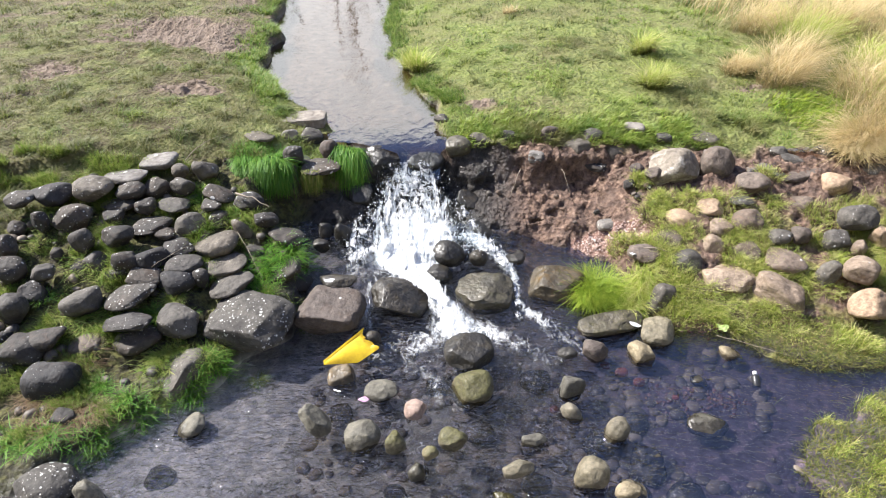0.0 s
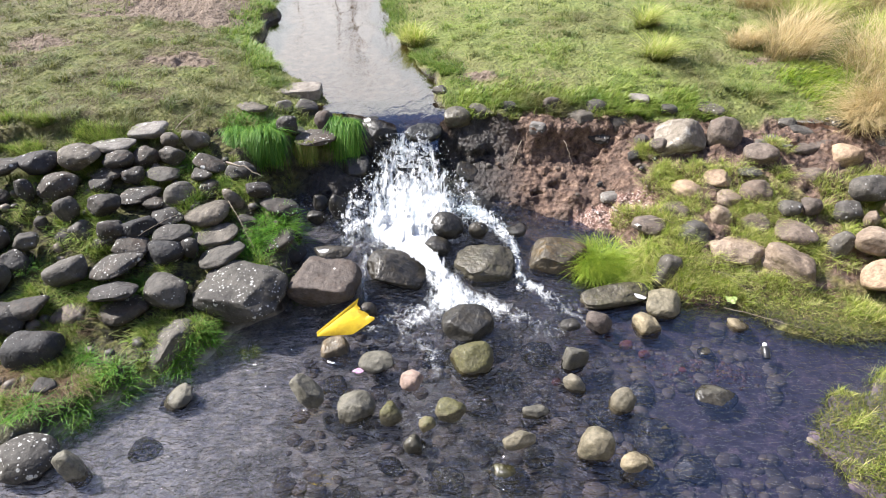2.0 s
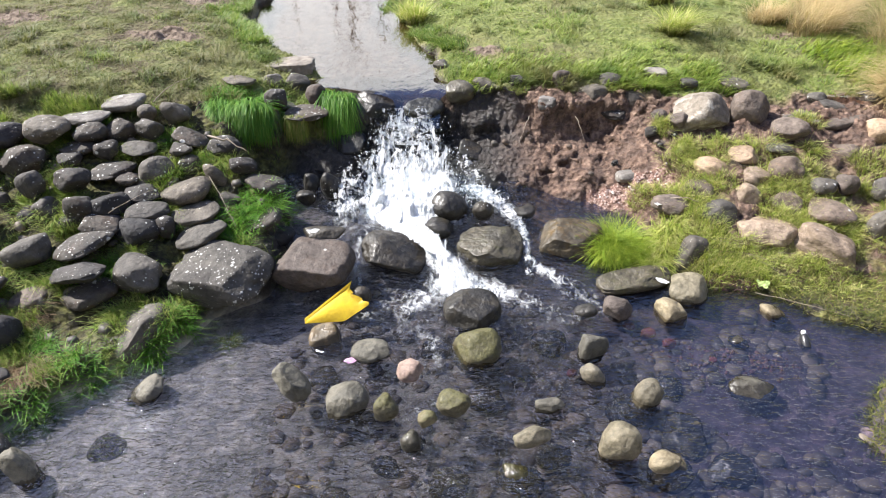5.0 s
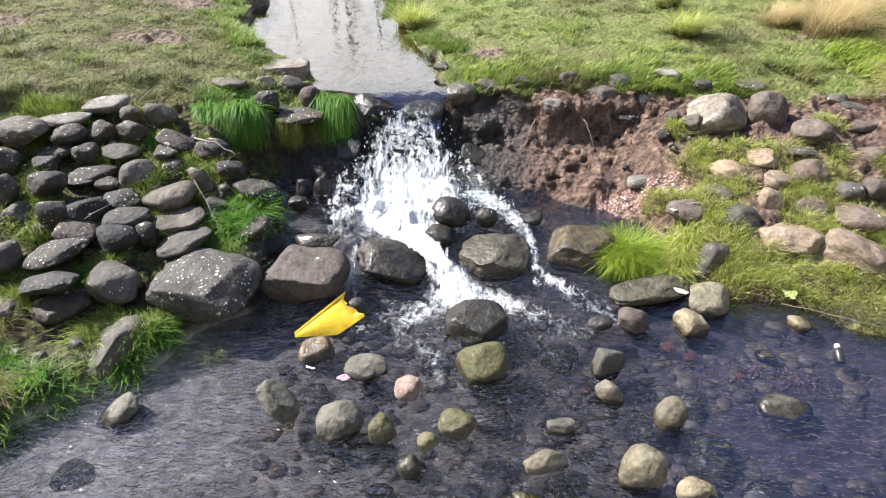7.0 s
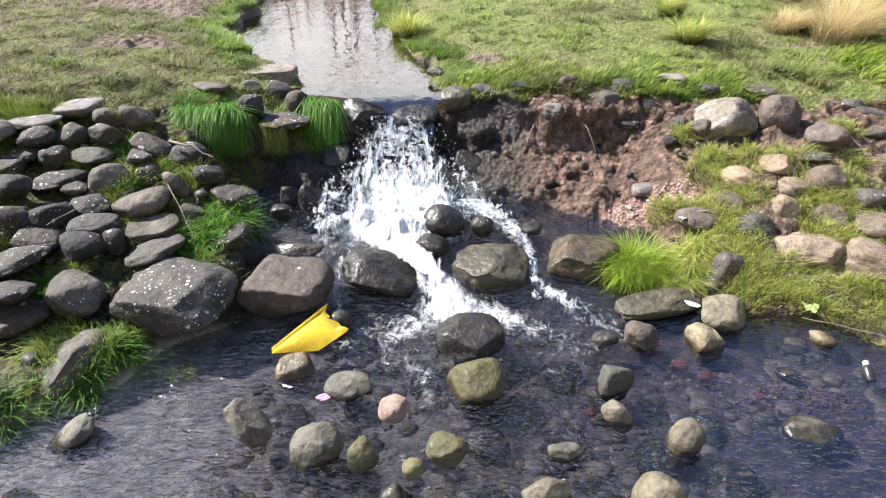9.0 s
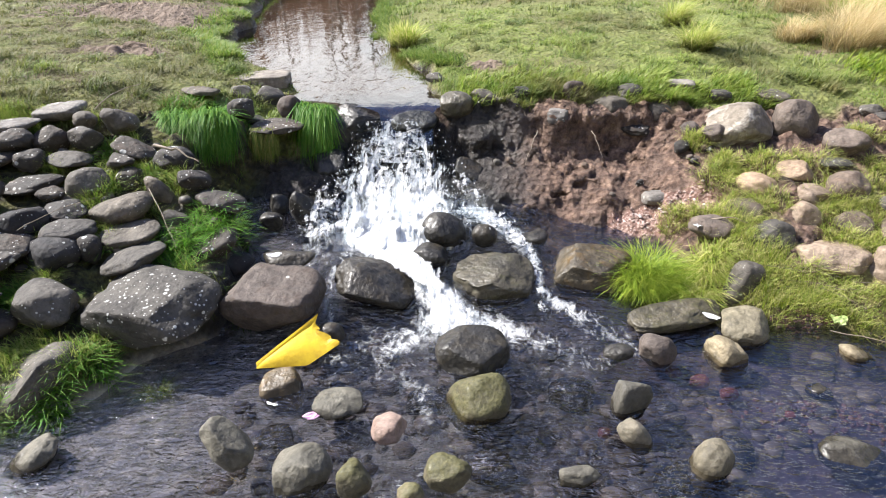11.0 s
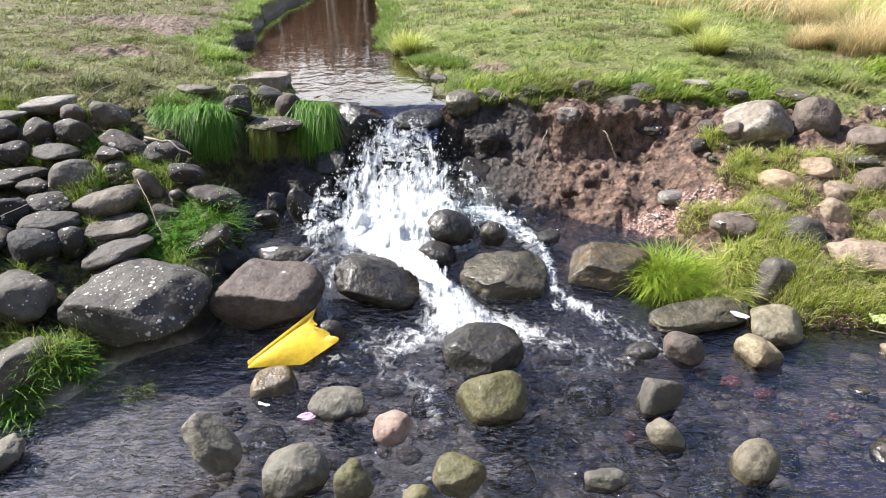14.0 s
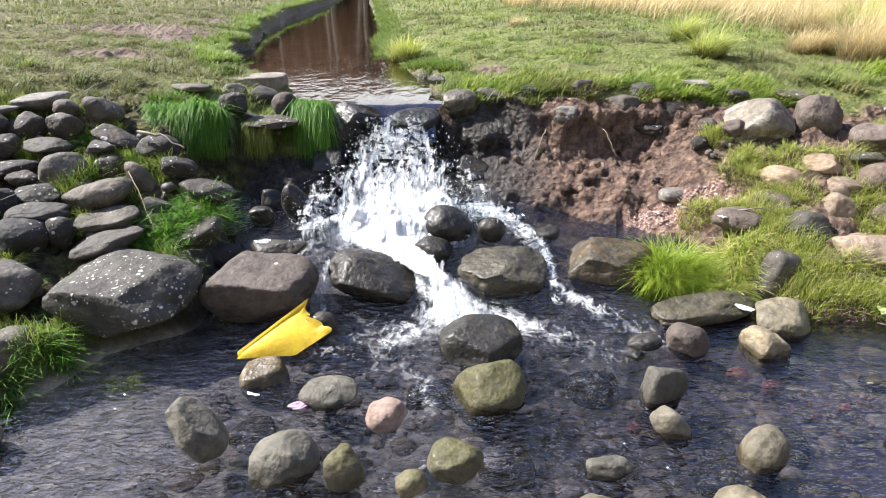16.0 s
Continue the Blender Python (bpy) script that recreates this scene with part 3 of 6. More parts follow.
def ground_height(x, y):
    """The ground with its lumps."""
    h = land(x, y)
    c = cover(x, y, h)
    near = smooth(14, 9, y) * smooth(9, 6, np.abs(x))
    earth = (1 - c["turf"]) * (1 - c["bed"])
    lumps = fbm(x * 4.5, y * 4.5, h * 4.5, 5) - 0.5
    chunks = np.abs(fbm(x * 9, y * 9, h * 9 + 5, 3) - 0.5)
    h = h + near * earth * (0.18 * lumps - 0.22 * chunks + 0.02 + 0.04 * (fbm(x * 20, y * 20, h * 20, 3) - 0.5)) * smooth(0.0, 0.2, h)
    h = h + near * c["turf"] * (0.05 * (fbm(x * 3, y * 3, 2.0) - 0.5) + 0.05 * (fbm(x * 11, y * 11, 4.0, 3) - 0.5))
    h = h + near * c["bed"] * 0.045 * (fbm(x * 8, y * 8, 6.0) - 0.5) - near * 0.03 * c["mud"] * fbm(x * 6, y * 6, 1.0)
    far = smooth(10, 25, np.hypot(x, y - 5))
    # unseen hills behind and beside the pool, added to cut low sky light
    h = h + 15 * smooth(-9, -34, y) + 12 * smooth(17, 42, np.abs(x)) * smooth(45, 15, y)
    return h + far * 0.5 * (fbm(x * 0.08, y * 0.08, 9.0) - 0.5)


def graded(fine_a, fine_b, step, far_a, far_b, growth=1.16):
    """Coordinates with even steps from fine_a to fine_b that widen out to far_a and far_b."""
    mid = list(np.arange(fine_a, fine_b + step / 2, step))
    s, up = step, [mid[-1]]
    while up[-1] < far_b:
        s *= growth
        up.append(up[-1] + s)
    s, down = step, [mid[0]]
    while down[-1] > far_a:
        s *= growth
        down.append(down[-1] - s)
    return np.array(down[:0:-1] + mid + up[1:])


def mesh_from(name, verts, faces, material, smooth_faces=True, attrs=None, uv=None):
    """A mesh from arrays of places and of equal-sided faces."""
    me = bpy.data.meshes.new(name)
    verts, faces = np.asarray(verts, np.float32), np.asarray(faces, np.int32)
    me.vertices.add(len(verts))
    me.vertices.foreach_set("co", verts.ravel())
    me.loops.add(faces.size)
    me.loops.foreach_set("vertex_index", faces.ravel())
    me.polygons.add(len(faces))
    me.polygons.foreach_set("loop_start", np.arange(0, faces.size, faces.shape[1], dtype=np.int32))
    me.polygons.foreach_set("use_smooth", np.full(len(faces), smooth_faces))
    for key, values in (attrs or {}).items():
        me.attributes.new(key, "FLOAT", "POINT").data.foreach_set("value", np.asarray(values, np.float32).ravel())
    if uv is not None:
        me.uv_layers.new(name="UVMap").data.foreach_set("uv", np.asarray(uv, np.float32)[faces.ravel()].ravel())
    me.materials.append(material)
    me.update(calc_edges=True)
    me.validate()
    return me


def grid_faces(rows, cols):
    i = np.arange((rows - 1) * (cols - 1))
    a = i // (cols - 1) * cols + i % (cols - 1)
    return np.stack([a, a + 1, a + cols + 1, a + cols], 1)


def build_ground():
    xs, ys = graded(-4.2, 4.4, 0.022, -900, 900), graded(2.2, 7.6, 0.022, -900, 1500, 1.07)
    x, y = (a.ravel() for a in np.meshgrid(xs, ys))
    z = ground_height(x, y)
    # the eroded face is broken into ledges and clods
    face = smooth(-1.6, -1.2, x) * smooth(2.3, 1.8, x) * smooth(5.2, 5.35, y) * smooth(6.05, 5.9, y)
    yy = y + face * (0.26 * (fbm(x * 3.2, z * 7, 3.0, 4) - 0.5) + 0.16 * np.abs(fbm(x * 7, z * 12, 6.0, 3) - 0.5) + 0.05 * (fbm(x * 18, z * 26, 2.0, 2) - 0.5))
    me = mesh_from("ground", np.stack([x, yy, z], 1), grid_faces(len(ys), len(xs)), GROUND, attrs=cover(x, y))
    return tagged(new("ground", me), "grassy meadow and eroded earth bank round a rocky pool", "ground", kind="structure")


ground = build_ground()


# ---- water ----
def flow_line(x, y, pts):
    """Nearness to a line of (x, y, half width) points, 1 on it."""
    best = np.zeros_like(x)
    for (ax, ay, aw), (bx, by, bw) in zip(pts, pts[1:]):
        ex, ey = bx - ax, by - ay
        s = np.clip(((x - ax) * ex + (y - ay) * ey) / (ex * ex + ey * ey), 0, 1)
        best = np.maximum(best, np.exp(-(np.hypot(x - ax - s * ex, y - ay - s * ey) / (aw + s * (bw - aw))) ** 2))
    return best


def water_level(x, y):
    rise = np.interp(y + 0.03 * np.sin(x * 9), [4.16, 4.36, 4.55, 4.8, 5.0, 5.25], [0.0, 0.035, 0.08, 0.14, 0.20, 0.26])
    return rise * (1 - 0.35 * smooth(0.6, 0.9, x))


FOAM = [
    (0.95, [(-0.2, 5.25, 0.50), (-0.26, 5.0, 0.40), (-0.28, 4.80, 0.26), (-0.06, 4.56, 0.13), (0.06, 4.40, 0.13), (0.10, 4.28, 0.16)]),
    (0.76, [(0.08, 4.28, 0.20), (0.28, 4.24, 0.16), (0.46, 4.13, 0.12)]),
    (0.55, [(0.44, 4.14, 0.18), (0.66, 4.05, 0.16), (0.84, 3.92, 0.18)]),
    (0.70, [(0.02, 4.26, 0.18), (-0.10, 4.12, 0.17), (-0.18, 3.98, 0.15)]),
    (0.54, [(-0.16, 4.0, 0.24), (-0.2, 3.82, 0.20), (-0.05, 3.70, 0.09), (0.01, 3.45, 0.06)]),
    (0.52, [(-0.28, 4.14, 0.24), (-0.46, 3.90, 0.24)]),
    (0.70, [(0.66, 4.50, 0.06), (0.70, 4.40, 0.09), (0.82, 4.30, 0.10)]),
    (0.50, [(0.78, 4.32, 0.20), (0.95, 4.15, 0.24), (1.1, 3.98, 0.2)]),
    (0.74, [(0.25, 5.2, 0.22), (0.42, 5.05, 0.14), (0.54, 4.93, 0.11), (0.61, 4.75, 0.06), (0.63, 4.5, 0.05)]),
    (0.60, [(-0.55, 4.75, 0.18), (-0.60, 4.4, 0.06), (-0.56, 4.1, 0.08)]),
    (0.56, [(-0.6, 4.95, 0.3), (-0.85, 4.75, 0.2)]),
    (0.42, [(0.0, 4.0, 0.7), (0.6, 3.85, 0.7)]),
]


def build_pond():
    xs, ys = graded(-2.5, 2.9, 0.022, -40, 40), graded(2.2, 5.5, 0.022, -40, 5.6)
    x, y = (a.ravel() for a in np.meshgrid(xs, ys))
    foam = np.zeros_like(x)
    for white, line in FOAM:
        foam = np.maximum(foam, white * flow_line(x, y, line))
    churn = np.clip(1.3 * flow_line(x, y, [(0, 5.2, 0.9), (0.1, 4.2, 0.7), (0.1, 3.6, 0.8), (-0.1, 2.4, 0.9)]) + 0.5 * smooth(1.0, -0.6, x), 0, 1)
    z = water_level(x, y) + 0.03 * foam * (fbm(x * 12, y * 12, 2.0) - 0.4) + 0.012 * churn * (fbm(x * 9, y * 9, 7.0) - 0.5)
    me = mesh_from("pond_water", np.stack([x, y, z], 1), grid_faces(len(ys), len(xs)), POND, attrs={"foam": foam, "churn": churn})
    return tagged(new("water_pond", me), "clear shallow brown pool with foam below the fall", "water", kind="structure")


def build_stream():
    ys = graded(5.72, 7.0, 0.025, 5.71, 40)
    s = np.linspace(-0.25, 1.25, 41)
    yy, ss = (a.ravel() for a in np.meshgrid(ys, s, indexing="ij"))
    ss = np.where(yy < 6.05, np.clip(ss, 0, 1), ss)
    sl, sr = stream_edges(yy)
    sl, sr = sl + 0.36 * smooth(6.05, 5.85, yy), sr - 0.12 * smooth(6.05, 5.85, yy)
    x = sl + ss * (sr - sl)
    warp = yy + 0.22 * (fbm(x * 2.6, x * 0 + 3.0, 1.0, 3) - 0.5) * smooth(6.7, 6.3, yy) * smooth(5.74, 5.9, yy)
    z = np.interp(warp, [5.71, 5.75, 5.79, 5.84, 5.9, 6.0, 6.14, 6.5, 7, 9, 12, 20, 40], [0.56, 0.63, 0.69, 0.738, 0.764, 0.776, 0.782, 0.79, 0.80, 0.83, 0.885, 1.0, 1.25])
    z = z + 0.006 * (fbm(x * 4, yy * 3, 5.0) - 0.5) + 0.025 * smooth(6.3, 5.9, yy) * (fbm(x * 6, yy * 2, 8.0, 3) - 0.5)
    me = mesh_from("stream_water", np.stack([x, yy, z], 1), grid_faces(len(ys), len(s)), STREAM, attrs={"churn": 0.4 * smooth(7.6, 6.1, yy)})
    return tagged(new("water_stream", me), "calm brown stream reflecting sky and bare trees", "water", kind="structure")


pond, stream = build_pond(), build_stream()


def build_seep(number, cx, cy, rx, ry):
    """A shallow puddle in the wet channel on the bank."""
    r, a = (g.ravel() for g in np.meshgrid(np.linspace(0.02, 1, 6), np.linspace(0, 2 * math.pi, 29)))
    edge = 1 + 0.5 * (fbm(np.cos(a) * 1.5 + cx, np.sin(a) * 1.5 + cy, 3.0, 3) - 0.5)
    x, y = cx + rx * r * edge * np.cos(a), cy + ry * r * edge * np.sin(a)
    z = np.full_like(x, float(np.median(ground_height(x, y))) + 0.012)
    me = mesh_from("seep_water", np.stack([x, y, z], 1), grid_faces(29, 6), STREAM, attrs={"churn": 0 * x})
    return tagged(new(f"water_seep_{number}", me), "small puddle shining between stones on the bank", "water", kind="structure")


build_seep(1, 2.93, 5.64, 0.17, 0.07)
build_seep(2, 3.34, 5.93, 0.15, 0.05)

# ---- stones ----
def ball(level):
    bm = bmesh.new()
    bmesh.ops.create_icosphere(bm, subdivisions=level, radius=1)
    v = np.array([p.co for p in bm.verts])
    f = np.array([[p.index for p in face.verts] for face in bm.faces])
    bm.free()
    return v, f


BALLS = {3: ball(3), 4: ball(4), 5: ball(5)}
STONE_COUNT = [0]
STONE_WORDS = {
    "grey": "rounded grey stone flecked with lichen",
    "pale": "flat pale grey stone",
    "dark": "dark basalt stone with lichen spots",
    "black": "nearly black angular stone",
    "lichen": "grey boulder thickly spotted with lichen",
    "brown": "rounded red-brown stone",
    "tan": "smooth tan sandstone cobble",
    "white": "pale boulder with a white crust",
    "pink": "smooth pinkish granite cobble",
    "shingle": "smooth olive-grey cobble",
    "slate": "smooth slate-grey cobble",
    "wet": "wet shining black rock",
    "moss": "wet brown mossy rock",
    "red": "worn red brick fragment",
    "ochre": "wet rock with an ochre-stained flank",
    "green": "stone coated with yellow-green algae",
}
STONE_PLACE = {
    "wall": ("wall_stone", "set in the grassy bank", "stones set in the bank beside the fall"), "big": ("boulder", "at the pool's edge", "boulders at the pool's edge"),
    "bank": ("bank_stone", "bedded in the turf bank", "stones bedded in the turf bank"), "pond": ("pond_cobble", "lying in shallow water", "cobbles lying in the pool"),
    "fall": ("fall_rock", "at the foot of the fall", "rocks round the fall"), "earth": ("earth_stone", "sticking out of the bank", "stones in the eroded earth bank"),
    "lip": ("lip_stone", "beside the stream's outflow", "stones beside the stream's outflow"),
}


def stone(where, kind, at, size, lean=0.0, form=None):
    """A weathered stone: a blunt ellipsoid with worn flats, lumps and a lean; half sizes across, deep and high.
    form: its bluntness and its flats (x, y, z, how far out), for a stone with a shape of its own."""
    STONE_COUNT[0] += 1
    rng = np.random.RandomState(STONE_COUNT[0] * 13 + 5)
    v, f = BALLS[5 if size[0] > 0.2 else 4 if size[0] > 0.06 else 3]
    power = form[0] if form else 4.5 if kind == "pale" else rng.uniform(2.1, 3.1)
    p = v * ((np.abs(v) ** power).sum(1) ** (-1 / power))[:, None]
    flats = []
    for _ in range(rng.randint(6, 10)):
        d = rng.normal(size=3) * (1, 1, 0.8)
        flats.append((*d, rng.uniform(0.70, 0.95) * (1.25 if kind == "pale" else 1.0)))
    for *d, reach in (form[1:] if form else flats):
        d = np.array(d) / np.linalg.norm(d)
        over = p @ d - reach
        p = p - np.outer(0.92 * 0.028 * np.log1p(np.exp(np.clip(over / 0.028, -30, 30))), d)
    q = v * 1.2 + rng.rand(3) * 40
    lump = [fbm(q[:, 0] * k + 7 * k, q[:, 1] * k, q[:, 2] * k, 3) - 0.5 for k in (1, 2.6, 7)]
    p *= (1 + (0.14 if form else 0.22) * lump[0] + 0.13 * lump[1] - 0.10 * np.abs(lump[1]) + 0.05 * lump[2])[:, None]
    p *= np.array(size) * {"fall": 1.0, "lip": 1.05, "pond": 1.04, "wall": 1.15}.get(where, 1.06) / np.abs(p).max(0)
    if where in ("big", "wall", "fall"):
        # tucked in underneath
        tuck = 1 - 0.25 * smooth(0.15, -0.9, p[:, 2] / np.abs(p[:, 2]).max())
        p[:, :2] *= tuck[:, None]
    turn = Matrix.Rotation(radians(-lean), 3, "Y") @ Matrix.Rotation(rng.uniform(-0.25, 0.25), 3, "Z")
    name, rest, group = STONE_PLACE[where]
    me = mesh_from(name, p @ np.array(turn).T, f, STONE[kind])
    ob = new(name, me)
    ob.location = Vector(at) + Vector((0, 0, 0.018 if where == "pond" else 0))
    return tagged(ob, STONE_WORDS[kind] + " " + rest, "boulder" if max(size) > 0.24 else "stone", group)


stone("wall", "grey", (-2.89, 5.02, 0.85), (0.152, 0.129, 0.082), 0)
stone("wall", "pale", (-2.69, 5.21, 0.86), (0.170, 0.102, 0.027), 4)
stone("wall", "pale", (-2.48, 5.46, 0.88), (0.136, 0.115, 0.044), 4)
stone("wall", "grey", (-2.26, 5.34, 0.85), (0.069, 0.059, 0.057), 0)
stone("wall", "grey", (-2.08, 5.40, 0.82), (0.102, 0.087, 0.086), -35)
stone("wall", "dark", (-2.59, 5.06, 0.80), (0.108, 0.092, 0.071), 0)
stone("wall", "dark", (-2.42, 5.17, 0.77), (0.107, 0.091, 0.086), 0)
stone("wall", "grey", (-2.20, 5.19, 0.78), (0.091, 0.078, 0.071), 0)
stone("wall", "dark", (-1.91, 5.18, 0.71), (0.123, 0.105, 0.050), -22)
stone("wall", "dark", (-2.46, 4.98, 0.70), (0.081, 0.069, 0.070), 0)
stone("wall", "grey", (-2.23, 5.02, 0.70), (0.128, 0.109, 0.039), 0)
stone("wall", "dark", (-1.93, 5.03, 0.68), (0.090, 0.076, 0.041), 0)
stone("wall", "dark", (-1.64, 5.13, 0.64), (0.115, 0.097, 0.081), 0)
stone("wall", "dark", (-2.67, 4.99, 0.72), (0.116, 0.098, 0.040), 0)
stone("wall", "dark", (-2.68, 4.85, 0.69), (0.076, 0.064, 0.051), 0)
stone("wall", "dark", (-2.38, 4.82, 0.61), (0.162, 0.118, 0.039), 4)
stone("wall", "grey", (-2.06, 4.85, 0.59), (0.114, 0.097, 0.094), 0)
stone("wall", "dark", (-1.86, 4.97, 0.57), (0.082, 0.069, 0.084), 0)
stone("wall", "grey", (-1.63, 4.85, 0.55), (0.054, 0.046, 0.111), 40)
stone("wall", "dark", (-1.48, 4.96, 0.58), (0.097, 0.082, 0.057), -20)
stone("wall", "dark", (-1.29, 4.85, 0.48), (0.134, 0.114, 0.049), -12)
stone("wall", "dark", (-2.56, 4.61, 0.65), (0.119, 0.101, 0.080), 5)
stone("wall", "dark", (-2.23, 4.73, 0.59), (0.071, 0.060, 0.037), 0)
stone("wall", "dark", (-2.11, 4.63, 0.52), (0.121, 0.103, 0.056), 0)
stone("wall", "grey", (-1.83, 4.70, 0.49), (0.174, 0.148, 0.076), 15)
stone("wall", "grey", (-1.53, 4.71, 0.42), (0.075, 0.064, 0.064), 0)
stone("wall", "grey", (-2.67, 4.46, 0.44), (0.097, 0.083, 0.141), 25)
stone("wall", "dark", (-2.44, 4.41, 0.54), (0.091, 0.078, 0.090), -15)
stone("wall", "black", (-2.26, 4.47, 0.52), (0.121, 0.103, 0.081), 0)
stone("wall", "grey", (-2.01, 4.46, 0.48), (0.136, 0.115, 0.046), 0)
stone("wall", "grey", (-1.72, 4.51, 0.42), (0.166, 0.118, 0.049), 10)
stone("wall", "dark", (-2.28, 4.32, 0.45), (0.122, 0.103, 0.059), -10)
stone("wall", "black", (-2.05, 4.32, 0.38), (0.139, 0.119, 0.114), 0)
stone("wall", "grey", (-1.62, 4.33, 0.37), (0.161, 0.137, 0.048), 15)
stone("wall", "dark", (-1.86, 4.36, 0.41), (0.060, 0.051, 0.075), 0)
stone("wall", "dark", (-2.32, 4.13, 0.42), (0.181, 0.154, 0.047), 14)
stone("wall", "black", (-2.26, 3.87, 0.37), (0.202, 0.103, 0.047), 14)
stone("wall", "grey", (-1.94, 3.97, 0.30), (0.157, 0.133, 0.093), -8)
stone("wall", "dark", (-2.21, 3.85, 0.22), (0.168, 0.143, 0.063), 10)
stone("big", "lichen", (-1.43, 4.03, 0.235), (0.305, 0.260, 0.152), -4, (3.4, (-0.12, -0.25, 1, 0.78), (0, -1, 0.05, 0.8), (0.75, -0.3, -0.8, 0.88), (-0.8, -0.2, -0.75, 0.88), (0.9, -0.3, 0.5, 0.86), (-0.8, -0.2, 0.7, 0.84)))
stone("big", "brown", (-0.86, 4.25, 0.155), (0.252, 0.222, 0.145), 0, (3.8, (0.06, -0.12, 1, 0.84), (0, -1, -0.05, 0.84), (0.6, -0.6, -0.7, 0.86), (-0.9, 0, 0.6, 0.95)))
stone("wall", "dark", (-1.29, 4.59, 0.31), (0.152, 0.129, 0.068), 18)
stone("wall", "dark", (-1.18, 4.59, 0.19), (0.109, 0.093, 0.069), 0)
stone("wall", "black", (-3.19, 4.95, 0.84), (0.146, 0.124, 0.077), 0)
stone("wall", "dark", (-3.39, 4.84, 0.85), (0.108, 0.092, 0.056), 5)
stone("wall", "dark", (-2.97, 4.78, 0.71), (0.144, 0.122, 0.098), 8)
stone("wall", "dark", (-3.19, 4.69, 0.73), (0.063, 0.053, 0.085), 0)
stone("wall", "grey", (-2.82, 4.56, 0.63), (0.079, 0.067, 0.093), 15)
stone("wall", "dark", (-3.37, 4.44, 0.65), (0.095, 0.081, 0.093), 0)
stone("wall", "dark", (-3.27, 4.26, 0.56), (0.122, 0.104, 0.095), 0)
stone("wall", "grey", (-3.00, 4.25, 0.55), (0.089, 0.075, 0.059), -15)
stone("wall", "grey", (-3.13, 3.96, 0.43), (0.110, 0.093, 0.115), 0)
stone("wall", "grey", (-2.66, 4.08, 0.40), (0.137, 0.116, 0.092), 0)
stone("wall", "dark", (-2.81, 4.43, 0.45), (0.092, 0.078, 0.085), 0)
stone("wall", "dark", (-2.82, 3.75, 0.32), (0.155, 0.109, 0.062), 10)
stone("wall", "dark", (-2.95, 3.66, 0.28), (0.153, 0.130, 0.093), 0)
stone("wall", "black", (-2.64, 3.46, 0.17), (0.167, 0.142, 0.157), 0)
stone("wall", "lichen", (-2.38, 2.73, 0.02), (0.175, 0.149, 0.106), 0)
stone("wall", "grey", (-1.87, 3.63, 0.06), (0.200, 0.18, 0.125), 20, (3.6, (-0.3, -0.5, 0.85, 0.62), (0.9, -0.5, -0.1, 0.72), (-0.8, -0.3, 0.6, 0.8)))
stone("wall", "brown", (-2.56, 3.80, 0.21), (0.125, 0.107, 0.071), 10)
stone("wall", "dark", (-2.44, 3.16, 0.16), (0.084, 0.061, 0.043), 0)
stone("wall", "black", (-3.06, 4.13, 0.40), (0.093, 0.079, 0.129), 0)
stone("wall", "dark", (-3.13, 3.78, 0.30), (0.060, 0.051, 0.064), 0)
stone("wall", "black", (-3.03, 3.55, 0.19), (0.078, 0.066, 0.110), 0)
stone("wall", "dark", (-3.40, 4.69, 0.67), (0.067, 0.057, 0.059), 0)
stone("wall", "dark", (-2.99, 4.47, 0.55), (0.048, 0.041, 0.066), 0)
stone("wall", "dark", (-2.50, 4.41, 0.45), (0.109, 0.093, 0.045), 10)
stone("bank", "white", (2.07, 5.72, 0.645), (0.24, 0.2, 0.152), 14, (2.5, (-0.6, -0.3, 0.9, 0.8), (0.75, -0.5, 0.35, 0.8), (0.0, -0.9, -0.6, 0.8)))
stone("bank", "brown", (2.48, 5.74, 0.69), (0.158, 0.134, 0.146), 0)
stone("bank", "grey", (1.27, 5.99, 0.72), (0.134, 0.114, 0.086), 0)
stone("bank", "brown", (1.01, 6.10, 0.75), (0.123, 0.104, 0.144), -12)
stone("bank", "pale", (0.87, 5.88, 0.70), (0.076, 0.064, 0.052), 0)
stone("bank", "dark", (1.61, 5.97, 0.69), (0.125, 0.106, 0.087), -10)
stone("bank", "dark", (1.44, 5.88, 0.60), (0.116, 0.099, 0.038), 0)
stone("bank", "grey", (0.35, 6.09, 0.79), (0.109, 0.093, 0.054), -8)
stone("bank", "moss", (0.14, 5.99, 0.765), (0.118, 0.1, 0.088), 0)
stone("bank", "grey", (0.61, 6.11, 0.81), (0.073, 0.062, 0.049), 0)
stone("bank", "grey", (2.47, 6.12, 0.77), (0.149, 0.127, 0.049), -8)
stone("bank", "pale", (1.82, 6.20, 0.85), (0.096, 0.082, 0.024), 0)
stone("bank", "grey", (2.07, 6.07, 0.79), (0.081, 0.069, 0.042), 0)
stone("bank", "grey", (1.42, 6.10, 0.80), (0.100, 0.085, 0.076), 0)
stone("bank", "brown", (2.74, 5.49, 0.61), (0.137, 0.116, 0.087), -8)
stone("bank", "brown", (3.16, 5.37, 0.43), (0.136, 0.115, 0.096), 0)
stone("bank", "tan", (2.33, 5.27, 0.49), (0.113, 0.096, 0.068), 0)
stone("bank", "tan", (2.07, 5.19, 0.41), (0.141, 0.119, 0.096), -20)
stone("bank", "brown", (2.60, 5.13, 0.43), (0.131, 0.111, 0.106), 8)
stone("bank", "grey", (2.60, 5.31, 0.53), (0.094, 0.080, 0.031), 0)
stone("bank", "tan", (2.35, 5.05, 0.39), (0.083, 0.070, 0.066), 0)
stone("bank", "brown", (1.92, 5.00, 0.34), (0.122, 0.104, 0.061), 0)
